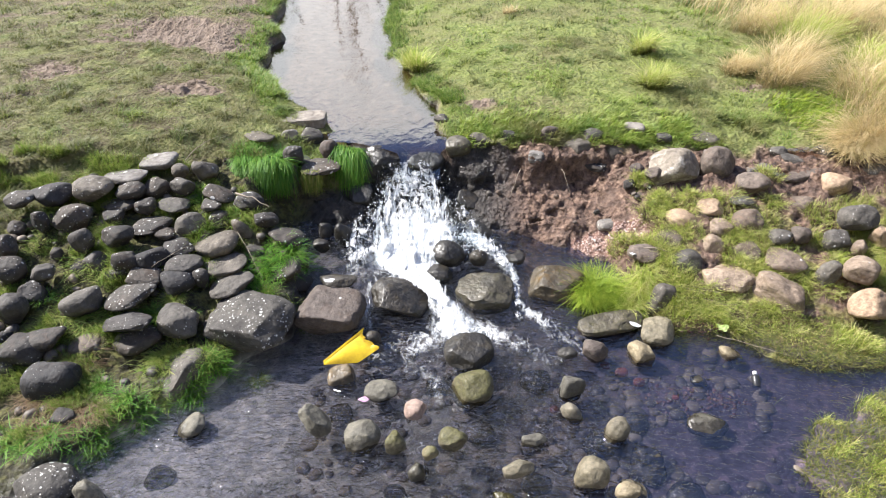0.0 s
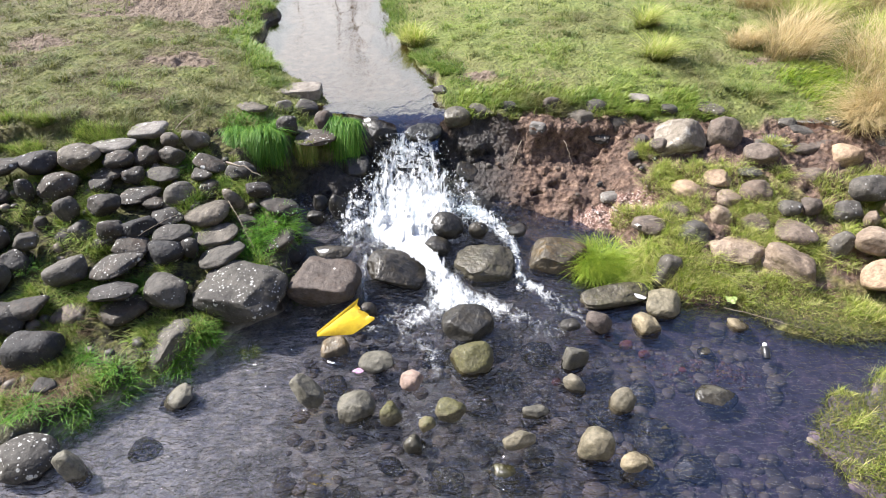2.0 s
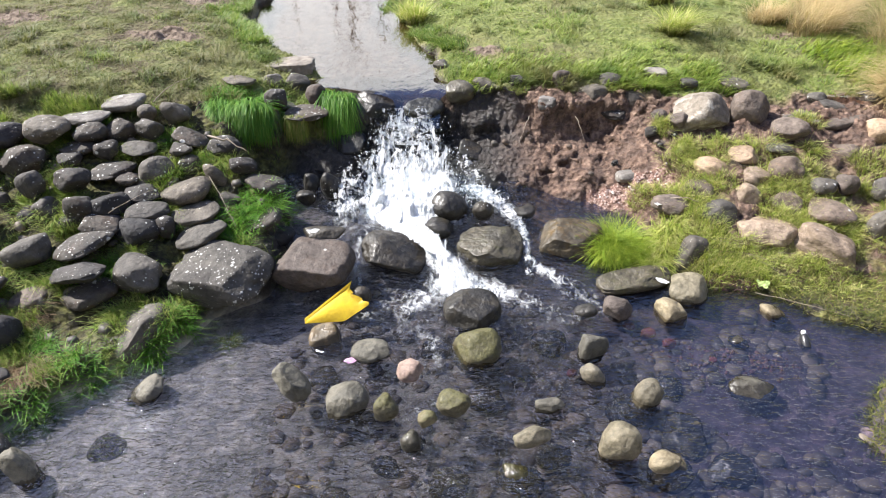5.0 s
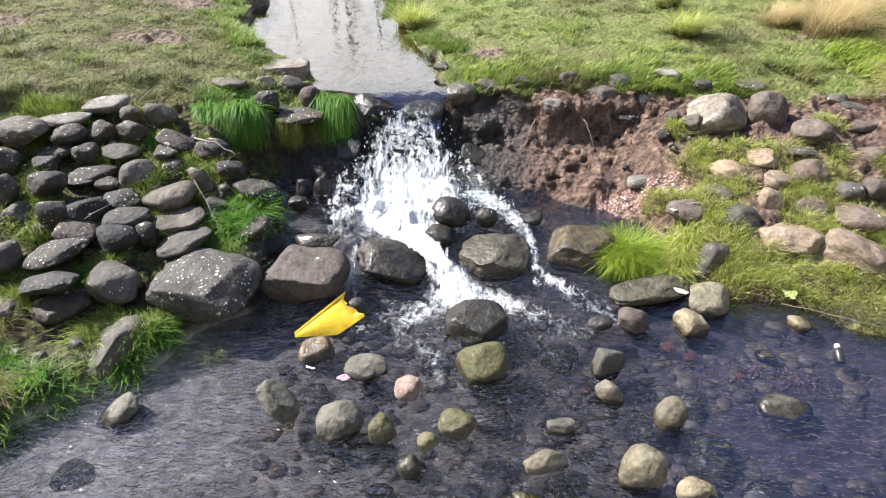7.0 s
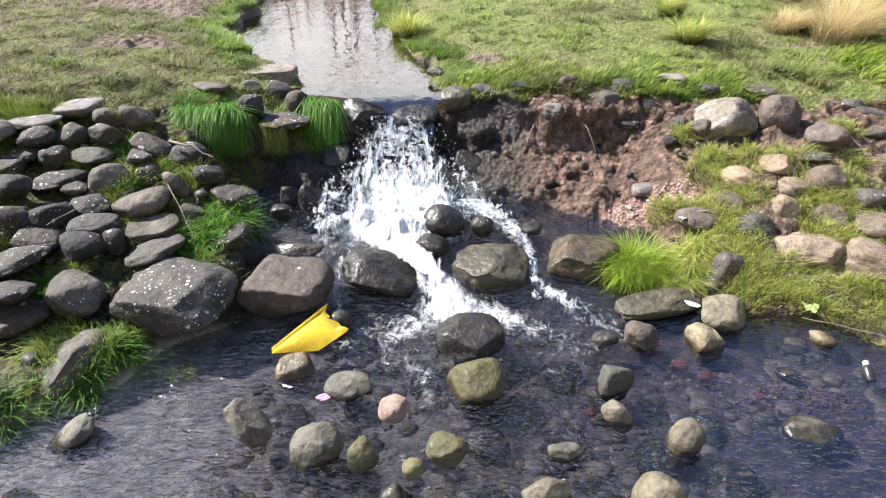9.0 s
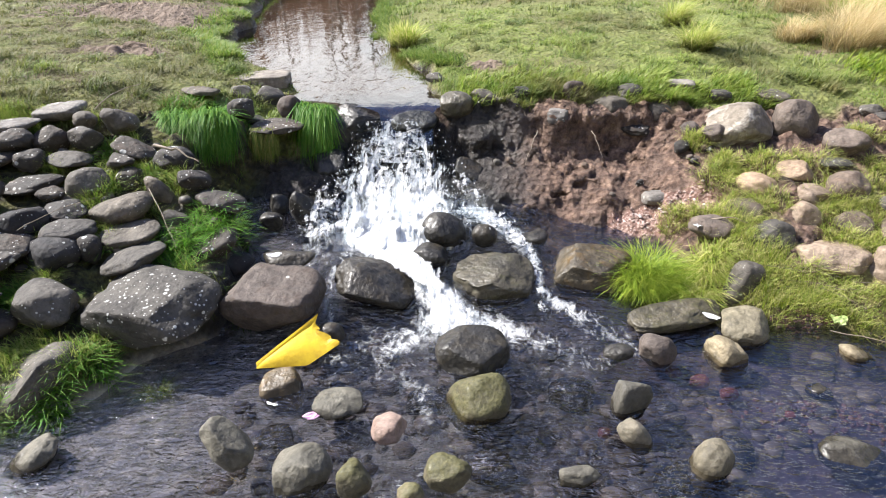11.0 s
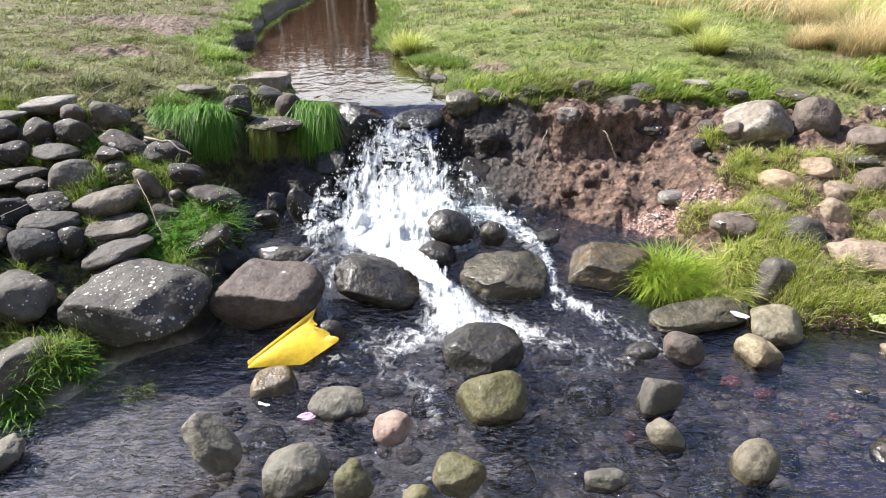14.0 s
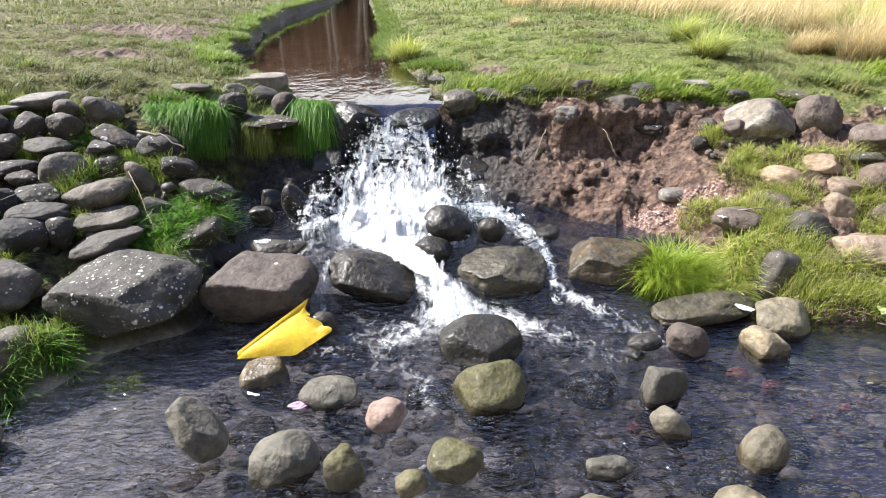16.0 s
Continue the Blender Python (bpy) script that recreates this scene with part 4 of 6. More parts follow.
stone("bank", "tan", (2.25, 4.92, 0.32), (0.104, 0.089, 0.098), -25)
stone("bank", "brown", (1.68, 4.85, 0.30), (0.127, 0.108, 0.061), 0)
stone("bank", "grey", (2.00, 4.76, 0.24), (0.140, 0.119, 0.121), 12)
stone("bank", "brown", (2.55, 4.88, 0.28), (0.127, 0.108, 0.089), -5)
stone("bank", "grey", (2.83, 4.96, 0.39), (0.097, 0.082, 0.048), 0)
stone("bank", "brown", (3.00, 4.97, 0.40), (0.078, 0.066, 0.070), 0)
stone("bank", "brown", (2.82, 4.76, 0.28), (0.187, 0.159, 0.073), -6)
stone("bank", "tan", (2.32, 4.64, 0.21), (0.207, 0.176, 0.074), -5)
stone("bank", "tan", (2.71, 4.49, 0.13), (0.219, 0.186, 0.135), -22)
stone("bank", "grey", (1.76, 4.46, 0.11), (0.102, 0.087, 0.148), -15)
stone("bank", "pale", (1.46, 5.30, 0.30), (0.080, 0.068, 0.040), 0)
stone("bank", "grey", (3.00, 6.03, 0.63), (0.113, 0.096, 0.064), 0)
stone("bank", "grey", (3.12, 5.95, 0.69), (0.080, 0.068, 0.057), 0)
stone("bank", "grey", (3.22, 5.85, 0.66), (0.110, 0.093, 0.041), -10)
stone("bank", "grey", (3.47, 5.04, 0.52), (0.153, 0.130, 0.100), 8)
stone("bank", "tan", (3.50, 5.53, 0.58), (0.129, 0.109, 0.097), 10)
stone("bank", "tan", (3.60, 4.90, 0.42), (0.083, 0.071, 0.080), 0)
stone("bank", "tan", (3.31, 4.55, 0.34), (0.145, 0.123, 0.092), -10)
stone("bank", "tan", (3.28, 4.27, 0.20), (0.157, 0.133, 0.130), 0)
stone("bank", "grey", (3.10, 4.60, 0.26), (0.076, 0.065, 0.119), -20)
stone("bank", "grey", (3.27, 4.91, 0.38), (0.106, 0.090, 0.081), 15)
stone("bank", "tan", (3.42, 4.82, 0.36), (0.069, 0.058, 0.072), 0)
stone("bank", "grey", (3.54, 5.97, 0.68), (0.105, 0.089, 0.064), 0)
stone("bank", "brown", (3.79, 6.07, 0.70), (0.121, 0.103, 0.055), 0)
stone("bank", "grey", (4.03, 5.97, 0.68), (0.104, 0.089, 0.044), -5)
stone("bank", "grey", (3.41, 6.09, 0.67), (0.117, 0.099, 0.048), -6)
stone("bank", "grey", (2.92, 5.74, 0.62), (0.153, 0.104, 0.040), 0)
stone("bank", "brown", (3.21, 5.67, 0.60), (0.228, 0.104, 0.039), 5)
stone("bank", "grey", (3.94, 5.72, 0.61), (0.117, 0.099, 0.051), 0)
stone("bank", "tan", (2.12, 5.09, 0.36), (0.086, 0.073, 0.044), 0)
stone("bank", "tan", (2.37, 5.09, 0.42), (0.105, 0.089, 0.042), 0)
stone("pond", "pink", (-0.15, 3.30, 0.08), (0.078, 0.078, 0.048), 12)
stone("pond", "green", (0.235, 3.58, -0.005), (0.155, 0.144, 0.115), 28, (2.3, (-0.6, -0.5, 0.75, 0.8), (0.55, -0.6, 0.7, 0.82), (0.2, 0.6, 0.7, 0.85)))
stone("pond", "slate", (-0.50, 3.12, -0.00), (0.116, 0.116, 0.092), 30)
stone("pond", "slate", (-0.80, 3.17, 0.11), (0.066, 0.078, 0.118), 38, (3.2, (-0.2, -0.7, 0.7, 0.72), (0.9, -0.3, 0.5, 0.74), (-1, 0, 0.2, 0.85)))
stone("pond", "shingle", (1.16, 3.19, -0.03), (0.081, 0.081, 0.134), -25)
stone("pond", "brown", (1.15, 3.96, 0.01), (0.097, 0.097, 0.081), -15)
stone("pond", "slate", (0.92, 3.55, 0.03), (0.082, 0.082, 0.102), -8)
stone("pond", "slate", (0.90, 3.34, -0.00), (0.053, 0.053, 0.087), 40)
stone("pond", "shingle", (1.66, 4.17, -0.00), (0.139, 0.139, 0.090), 15)
stone("pond", "shingle", (1.50, 3.93, -0.02), (0.106, 0.106, 0.080), -25)
stone("pond", "wet", (0.215, 3.93, 0.03), (0.184, 0.163, 0.088), -4, (2.6, (0.05, -0.35, 1, 0.7), (-0.55, -0.8, 0.15, 0.8), (0.6, -0.75, 0.1, 0.82), (-0.7, 0.3, 0.6, 0.85)))
stone("pond", "slate", (-0.40, 3.54, 0.01), (0.126, 0.096, 0.051), 5)
stone("pond", "ochre", (-0.71, 3.70, -0.045), (0.094, 0.09, 0.10), 12, (3.6, (0.1, -0.2, 1, 0.8), (0.3, -0.9, 0.3, 0.8)))
stone("pond", "green", (0.10, 3.05, 0.08), (0.092, 0.072, 0.062), 0)
stone("pond", "green", (-0.27, 3.03, 0.06), (0.073, 0.073, 0.078), 0)
stone("pond", "green", (-0.04, 2.94, 0.08), (0.050, 0.041, 0.038), 20)
stone("pond", "moss", (-0.12, 2.85, -0.01), (0.052, 0.052, 0.069), 20)
stone("pond", "shingle", (0.50, 2.84, 0.06), (0.097, 0.050, 0.047), 10)
stone("pond", "shingle", (0.93, 2.82, 0.01), (0.100, 0.100, 0.141), -25)
stone("pond", "shingle", (1.13, 2.68, 0.06), (0.080, 0.055, 0.051), 0)
stone("pond", "slate", (1.79, 3.27, -0.04), (0.139, 0.101, 0.055), -5)
stone("pond", "shingle", (2.16, 3.95, -0.03), (0.094, 0.061, 0.039), -20)
stone("pond", "slate", (1.86, 3.69, -0.045), (0.064, 0.050, 0.030), -15)
stone("pond", "slate", (0.62, 3.11, 0.00), (0.092, 0.045, 0.038), 0)
stone("pond", "wet", (0.94, 3.89, 0.04), (0.073, 0.056, 0.034), 8)
stone("pond", "slate", (1.36, 3.03, -0.15), (0.114, 0.114, 0.130), 0)
stone("pond", "slate", (-1.67, 3.24, -0.04), (0.134, 0.106, 0.060), 35)
stone("pond", "slate", (-1.75, 2.86, -0.09), (0.101, 0.101, 0.075), 35)
stone("pond", "slate", (-2.18, 3.28, -0.09), (0.142, 0.116, 0.069), 25)
stone("pond", "green", (0.44, 2.70, -0.10), (0.124, 0.082, 0.088), -25)
stone("pond", "shingle", (1.18, 2.74, -0.09), (0.115, 0.101, 0.098), -20)
stone("pond", "slate", (-0.49, 2.59, -0.11), (0.080, 0.049, 0.053), 0)
stone("pond", "slate", (-0.25, 2.78, -0.11), (0.078, 0.052, 0.054), 0)
stone("pond", "slate", (-0.11, 2.94, -0.10), (0.055, 0.046, 0.044), 0)
stone("pond", "slate", (-2.05, 2.65, 0.02), (0.066, 0.066, 0.128), 20)
stone("pond", "slate", (0.62, 2.85, -0.11), (0.094, 0.063, 0.062), 10)
stone("pond", "slate", (1.51, 2.77, -0.13), (0.122, 0.095, 0.087), 0)
stone("pond", "slate", (0.07, 2.68, -0.12), (0.106, 0.073, 0.080), 0)
stone("pond", "slate", (1.07, 3.19, -0.13), (0.111, 0.095, 0.090), 0)
stone("pond", "slate", (1.34, 2.97, -0.14), (0.117, 0.117, 0.090), 0)
stone("pond", "slate", (0.01, 3.70, -0.12), (0.122, 0.088, 0.074), 0)
stone("pond", "slate", (0.28, 3.27, -0.12), (0.113, 0.077, 0.074), 0)
stone("pond", "slate", (-0.70, 3.42, -0.12), (0.098, 0.082, 0.073), 0)
stone("pond", "slate", (0.71, 3.76, -0.12), (0.123, 0.090, 0.074), 0)
stone("pond", "slate", (1.33, 3.35, -0.12), (0.095, 0.081, 0.071), 0)
stone("pond", "red", (1.43, 3.69, -0.06), (0.045, 0.035, 0.028), 10)
stone("pond", "red", (1.65, 3.54, -0.06), (0.028, 0.02, 0.018), 0)
stone("pond", "red", (1.33, 3.81, -0.08), (0.05, 0.04, 0.03), 20)
stone("pond", "red", (1.23, 3.89, -0.08), (0.04, 0.03, 0.025), -15)
stone("pond", "red", (0.80, 3.47, -0.10), (0.035, 0.03, 0.02), 0)
stone("fall", "wet", (-0.34, 4.50, 0.095), (0.250, 0.216, 0.122), -18, (2.6, (0.45, -0.2, 1, 0.72), (0, -1, -0.6, 0.72), (-0.9, -0.3, 0.3, 0.85), (-0.1, -0.7, 0.7, 0.84)))
stone("fall", "moss", (0.36, 4.59, 0.075), (0.252, 0.219, 0.140), 4, (3.0, (-0.3, -0.15, 1, 0.72), (0.55, -0.45, 0.75, 0.74), (0.1, -1, 0, 0.8), (-0.75, -0.6, 0.1, 0.84)))
stone("fall", "ochre", (0.96, 4.68, 0.06), (0.255, 0.204, 0.165), -4, (3.2, (0.05, -0.2, 1, 0.8), (0.75, -0.55, 0.5, 0.78), (-0.2, -1, 0.1, 0.85), (-0.9, 0.0, 0.55, 0.88)))
stone("fall", "wet", (0.05, 4.95, 0.225), (0.146, 0.134, 0.122), -20, (2.2, (-0.8, -0.4, 0.5, 0.93)))
stone("fall", "wet", (0.31, 4.91, 0.215), (0.082, 0.067, 0.078), 0, (2.2, (0.5, -0.4, 0.7, 0.93)))
stone("fall", "wet", (-0.18, 5.09, 0.17), (0.070, 0.060, 0.073), 20)
stone("fall", "wet", (0.60, 5.02, 0.15), (0.129, 0.110, 0.057), 6)
stone("fall", "wet", (-0.87, 5.14, 0.31), (0.082, 0.070, 0.132), 5)
stone("fall", "wet", (-1.05, 5.25, 0.27), (0.072, 0.061, 0.103), 0)
stone("fall", "wet", (-1.05, 5.05, 0.26), (0.081, 0.069, 0.059), 0)
stone("fall", "wet", (-0.83, 4.53, 0.26), (0.166, 0.097, 0.047), 0)
stone("fall", "wet", (-1.19, 4.76, 0.27), (0.097, 0.082, 0.049), 0)
stone("fall", "wet", (-0.02, 4.77, 0.15), (0.116, 0.099, 0.069), -10)
stone("fall", "moss", (1.33, 4.26, 0.03), (0.27, 0.114, 0.07), 5, (3.0, (-0.2, -0.2, 1, 0.75), (0.6, -0.5, 0.6, 0.8)))
stone("fall", "wet", (-0.53, 4.05, 0.05), (0.076, 0.064, 0.081), 0)
stone("fall", "wet", (0.41, 5.38, 0.19), (0.191, 0.163, 0.087), -20)
stone("fall", "wet", (-0.17, 5.88, 0.64), (0.19, 0.15, 0.11), 4, (2.6, (0.1, -0.6, 0.9, 0.8)))
stone("fall", "wet", (-0.54, 5.93, 0.655), (0.21, 0.15, 0.125), -10, (3.2, (0.15, -0.25, 1, 0.72), (0.2, -1, 0.3, 0.78), (-0.7, -0.5, 0.5, 0.8)))
stone("fall", "wet", (-0.74, 5.95, 0.60), (0.20, 0.22, 0.17), -8, (2.6, (0.2, -0.3, 1, 0.75), (0, -1, 0.2, 0.8)))
stone("fall", "wet", (-0.62, 6.12, 0.66), (0.24, 0.2, 0.10), -6)
stone("fall", "wet", (0.26, 5.62, 0.36), (0.15, 0.1, 0.08), -25, (4.5, (-0.3, -0.6, 0.8, 0.6), (0.7, -0.5, 0.5, 0.6)))
stone("fall", "wet", (-0.80, 5.68, 0.40), (0.17, 0.12, 0.11), 14, (4.0, (0.3, -0.6, 0.8, 0.62), (-0.7, -0.5, 0.5, 0.6)))
stone("lip", "pale", (-1.41, 6.44, 0.84), (0.235, 0.13, 0.068), 2, (9.0, (0, -0.1, 1, 0.93)))
stone("lip", "grey", (-1.47, 6.11, 0.82), (0.087, 0.074, 0.068), 0)
stone("lip", "grey", (-1.29, 6.21, 0.76), (0.126, 0.107, 0.087), -18)
stone("lip", "brown", (-1.07, 5.94, 0.755), (0.085, 0.09, 0.095), 15)
stone("lip", "dark", (-1.36, 5.74, 0.81), (0.095, 0.081, 0.073), 0)
stone("lip", "dark", (-1.13, 5.71, 0.69), (0.182, 0.155, 0.034), 0)
stone("lip", "grey", (-1.72, 5.97, 0.89), (0.148, 0.098, 0.024), 0)
stone("lip", "grey", (-1.33, 5.84, 0.70), (0.089, 0.076, 0.039), 0)
stone("lip", "pale", (-0.07, 6.56, 0.72), (0.098, 0.084, 0.056), 0)
stone("lip", "grey", (-0.03, 6.43, 0.86), (0.072, 0.061, 0.041), 0)

# ---- grass ----
def blades(name, x, y, z, height, width, bend, heading, material, rng, seg=2):
    """Many tapered bent blades in one mesh. bend: how far the tip leans over, in heights; heading: the way it leans."""
    n = len(x)
    ca, sa = np.cos(heading), np.sin(heading)
    twist = heading + np.pi / 2 + rng.uniform(-0.7, 0.7, n)
    wx, wy = np.cos(twist) * width / 2, np.sin(twist) * width / 2
    levels, along, verts = np.linspace(0, 1, seg + 1), [], []
    for s in levels:
        out = bend * height * s ** 1.8
        up = height * (s - 0.35 * np.minimum(bend, 2.2) * s * s)
        cx, cy, cz = x + ca * out, y + sa * out, z + up
        if s < 1:
            taper = 1 - 0.55 * s
            verts += [np.stack([cx - wx * taper, cy - wy * taper, cz], 1), np.stack([cx + wx * taper, cy + wy * taper, cz], 1)]
            along += [np.full(n, s)] * 2
        else:
            verts.append(np.stack([cx, cy, cz], 1))
            along.append(np.full(n, s))
    per = len(verts)
    verts = np.stack(verts, 1).reshape(-1, 3)
    along = np.stack(along, 1).ravel()
    tri = []
    for k in range(seg - 1):
        tri += [[2 * k, 2 * k + 1, 2 * k + 3], [2 * k, 2 * k + 3, 2 * k + 2]]
    tri.append([2 * seg - 2, 2 * seg - 1, 2 * seg])
    faces = (np.arange(n)[:, None, None] * per + np.array(tri)[None]).reshape(-1, 3)
    return mesh_from(name, verts, faces, material, attrs={"along": along})


def scatter(rng, count, x0, x1, y0, y1):
    return rng.uniform(x0, x1, count), rng.uniform(y0, y1, count)


def lawn(name, label, count, box, tall, wide, seed):
    rng = np.random.RandomState(seed)
    x, y = scatter(rng, count, *box)
    c = cover(x, y)
    lip = np.interp(x, [-6, -3.1, -2.2, -1.3, -1.0, -0.5, 1.2, 1.9, 2.9, 6], [4.2, 4.9, 5.38, 5.5, 5.72, 6.0, 6.0, 5.9, 5.95, 6.1])
    keep = (rng.rand(count) < c["turf"]) & (y > lip - 0.05)
    keep &= rng.rand(count) < 0.28 + 0.95 * smooth(0.38, 0.6, fbm(x * 5, y * 5, 1.0))
    x, y = x[keep], y[keep]
    z = ground_height(x, y) - 0.005
    n = len(x)
    lush = 0.55 + 0.9 * fbm(x * 1.4, y * 1.4, 12.0, 3) + 0.5 * smooth(6.9, 6.3, y)
    h = rng.uniform(0.5, 1.2, n) * tall * lush * (0.55 + 1.7 * smooth(0.5, 0.68, fbm(x * 7, y * 7, 22.0, 3)))
    head = 0.7 + rng.normal(0, 1.3, n)
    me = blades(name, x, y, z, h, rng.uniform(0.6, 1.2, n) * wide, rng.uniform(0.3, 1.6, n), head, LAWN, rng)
    return tagged(new(name, me), label, "grass", kind="stuff")


lawn("meadow_grass", "short grazed green and yellowish meadow grass", 330000, (-6.6, 6.2, 4.7, 8.6), 0.036, 0.006, 21)
lawn("mid_meadow_grass", "grazed meadow grass with worn earthy patches", 170000, (-9.0, 8.5, 8.6, 13.5), 0.045, 0.010, 23)
lawn("far_meadow_grass", "short green meadow grass further back", 110000, (-14, 15, 13.5, 34.0), 0.07, 0.026, 22)


def bank_grass(name, label, count, box, seed, material):
    rng = np.random.RandomState(seed)
    x, y = scatter(rng, count, *box)
    c = cover(x, y)
    clump = fbm(x * 6, y * 6, 17.0, 3)
    keep = (rng.rand(count) < c["turf"] ** 1.5) & (clump > 0.47) & (y < 5.9)
    x, y, clump = x[keep], y[keep], clump[keep]
    n = len(x)
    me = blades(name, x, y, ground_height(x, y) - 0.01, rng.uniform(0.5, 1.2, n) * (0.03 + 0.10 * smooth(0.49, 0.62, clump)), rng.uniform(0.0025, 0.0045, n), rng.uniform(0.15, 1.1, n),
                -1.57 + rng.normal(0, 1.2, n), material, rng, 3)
    return tagged(new(name, me), label, "grass", kind="stuff")


bank_grass("stone_bank_grass", "tangled green grass growing between the bank stones", 170000, (-3.8, -1.1, 2.6, 5.5), 31, BANK_GREEN_SHADED)
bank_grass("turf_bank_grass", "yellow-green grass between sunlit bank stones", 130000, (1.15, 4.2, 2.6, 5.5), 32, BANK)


def tuft(label, spots, tall, material, count, seed, width=0.006, bend=(0.6, 2.0), heading=-1.57, spread=0.8, seg=4, drop=0.0, base=None, fan=0.45):
    """A clump of long grass rooted round the given places: (x, y, reach)."""
    rng = np.random.RandomState(seed)
    pick = rng.randint(0, len(spots), count)
    sx, sy, sr = (np.array(a)[pick] for a in zip(*spots))
    ang, rad = rng.uniform(0, 6.283, count), np.sqrt(rng.rand(count)) * sr
    x, y = sx + np.cos(ang) * rad, sy + np.sin(ang) * rad * 0.8
    z = ground_height(x, y) - 0.015 if base is None else np.full(count, base)
    cx, cy = np.mean([s[0] for s in spots]), np.mean([s[1] for s in spots])
    out = np.arctan2(y - cy, x - cx)
    head = np.where(rng.rand(count) < fan, out, heading) + rng.normal(0, spread, count)
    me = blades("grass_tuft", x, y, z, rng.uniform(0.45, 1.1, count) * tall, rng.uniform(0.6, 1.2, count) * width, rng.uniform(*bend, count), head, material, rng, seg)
    if drop:
        co = np.empty(len(me.vertices) * 3, np.float32)
        me.vertices.foreach_get("co", co)
        al = np.empty(len(me.vertices), np.float32)
        me.attributes["along"].data.foreach_get("value", al)
        co = co.reshape(-1, 3)
        co[:, 2] -= drop * al ** 1.7 * np.repeat(rng.uniform(0.3, 1.1, count), len(al) // count)
        me.vertices.foreach_set("co", co.ravel())
        me.update()
    return tagged(new("grass_tuft", me), label, "grass", "grass tufts")


tuft("long bright green grass hanging over the bank's edge", [(-1.80, 5.64, 0.08), (-1.70, 5.62, 0.09), (-1.60, 5.62, 0.09), (-1.52, 5.62, 0.08), (-1.44, 5.64, 0.06)], 0.22, HANGING, 7500, 41, 0.006, (0.5, 0.9), -1.5, 0.30, 6, 0.40, None, 0.08)
tuft("green grass growing on the bank's edge", [(-1.76, 5.78, 0.16), (-1.56, 5.74, 0.16), (-1.42, 5.78, 0.12)], 0.11, HANGING, 2600, 47, 0.006, (0.4, 1.3), -1.5, 1.0, 4, 0.03)
tuft("green grass clump hanging beside the waterfall's lip", [(-0.97, 5.92, 0.06), (-0.90, 5.88, 0.08), (-0.82, 5.86, 0.07)], 0.24, HANGING, 5200, 42, 0.006, (0.4, 0.9), -1.35, 0.35, 6, 0.72, 0.77, 0.12)
tuft("yellowing grass hanging from a ledge beside the fall", [(-1.24, 5.62, 0.04), (-1.15, 5.62, 0.035)], 0.10, HANGING_DRY, 520, 43, 0.006, (0.5, 0.9), -1.57, 0.5, 5, 0.28, 0.70, 0.1)
tuft("thick bright green grass tussock by the water", [(1.18, 4.70, 0.09), (1.30, 4.72, 0.10), (1.22, 4.60, 0.09), (1.36, 4.62, 0.09), (1.28, 4.66, 0.13)], 0.38, LUSH, 9000, 44, 0.0045, (0.25, 0.8), -1.6, 0.9, 6, 0.26, None, 0.3)
tuft("drooping yellow-green grass tussock above the water", [(1.55, 4.6, 0.10), (1.63, 4.66, 0.10), (1.53, 4.50, 0.08)], 0.27, BANK, 2800, 45, 0.005, (0.3, 1.0), -1.6, 0.7, 5, 0.14, None, 0.25)
tuft("rush clump with brown stems on the stream's edge", [(-0.34, 7.95, 0.10), (-0.42, 8.1, 0.10)], 0.34, BANK, 700, 46, 0.008, (0.2, 1.0), -1.6, 1.4, 4, 0.05)
for i, (x, y, r, tall) in enumerate([(2.17, 7.05, 0.12, 0.30), (3.55, 7.2, 0.22, 0.42), (3.75, 7.6, 0.28, 0.45), (4.2, 8.3, 0.35, 0.5), (4.8, 8.9, 0.45, 0.55), (4.2, 6.35, 0.40, 0.6), (4.55, 6.6, 0.45, 0.6), (4.3, 6.9, 0.35, 0.55), (3.2, 7.5, 0.16, 0.25), (2.25, 8.0, 0.10, 0.30), (3.9, 8.9, 0.3, 0.45), (5.3, 8.2, 0.4, 0.5), (4.6, 7.6, 0.25, 0.4)]):
    tuft("bleached straw-coloured grass tussock leaning with the wind", [(x, y, r), (x + 0.5 * r, y + 0.4 * r, r)], 1.15 * tall, STRAW if i % 3 else BANK, int(500 + 1500 * r), 60 + i, 0.005, (0.25, 1.4), -0.6, 0.7, 4)
for i, (x, y, r, tall) in enumerate([(3.86, 6.00, 0.16, 0.42), (4.08, 6.12, 0.2, 0.5), (4.3, 6.0, 0.2, 0.5)]):
    tuft("dense blond grass tussock drooping over the bank", [(x, y, r), (x - 0.08, y - 0.05, 0.7 * r)], tall, STRAW, 1500, 840 + i, 0.005, (0.4, 1.4), -2.2, 0.7, 5, 0.12)
for i, (x, y) in enumerate([(2.36, 8.1), (0.85, 9.7)]):
    tuft("small bleached dead plant standing in the meadow", [(x, y, 0.10)], 0.16, STRAW, 220, 80 + i, 0.006, (0.2, 1.2), 0, 3, 3)
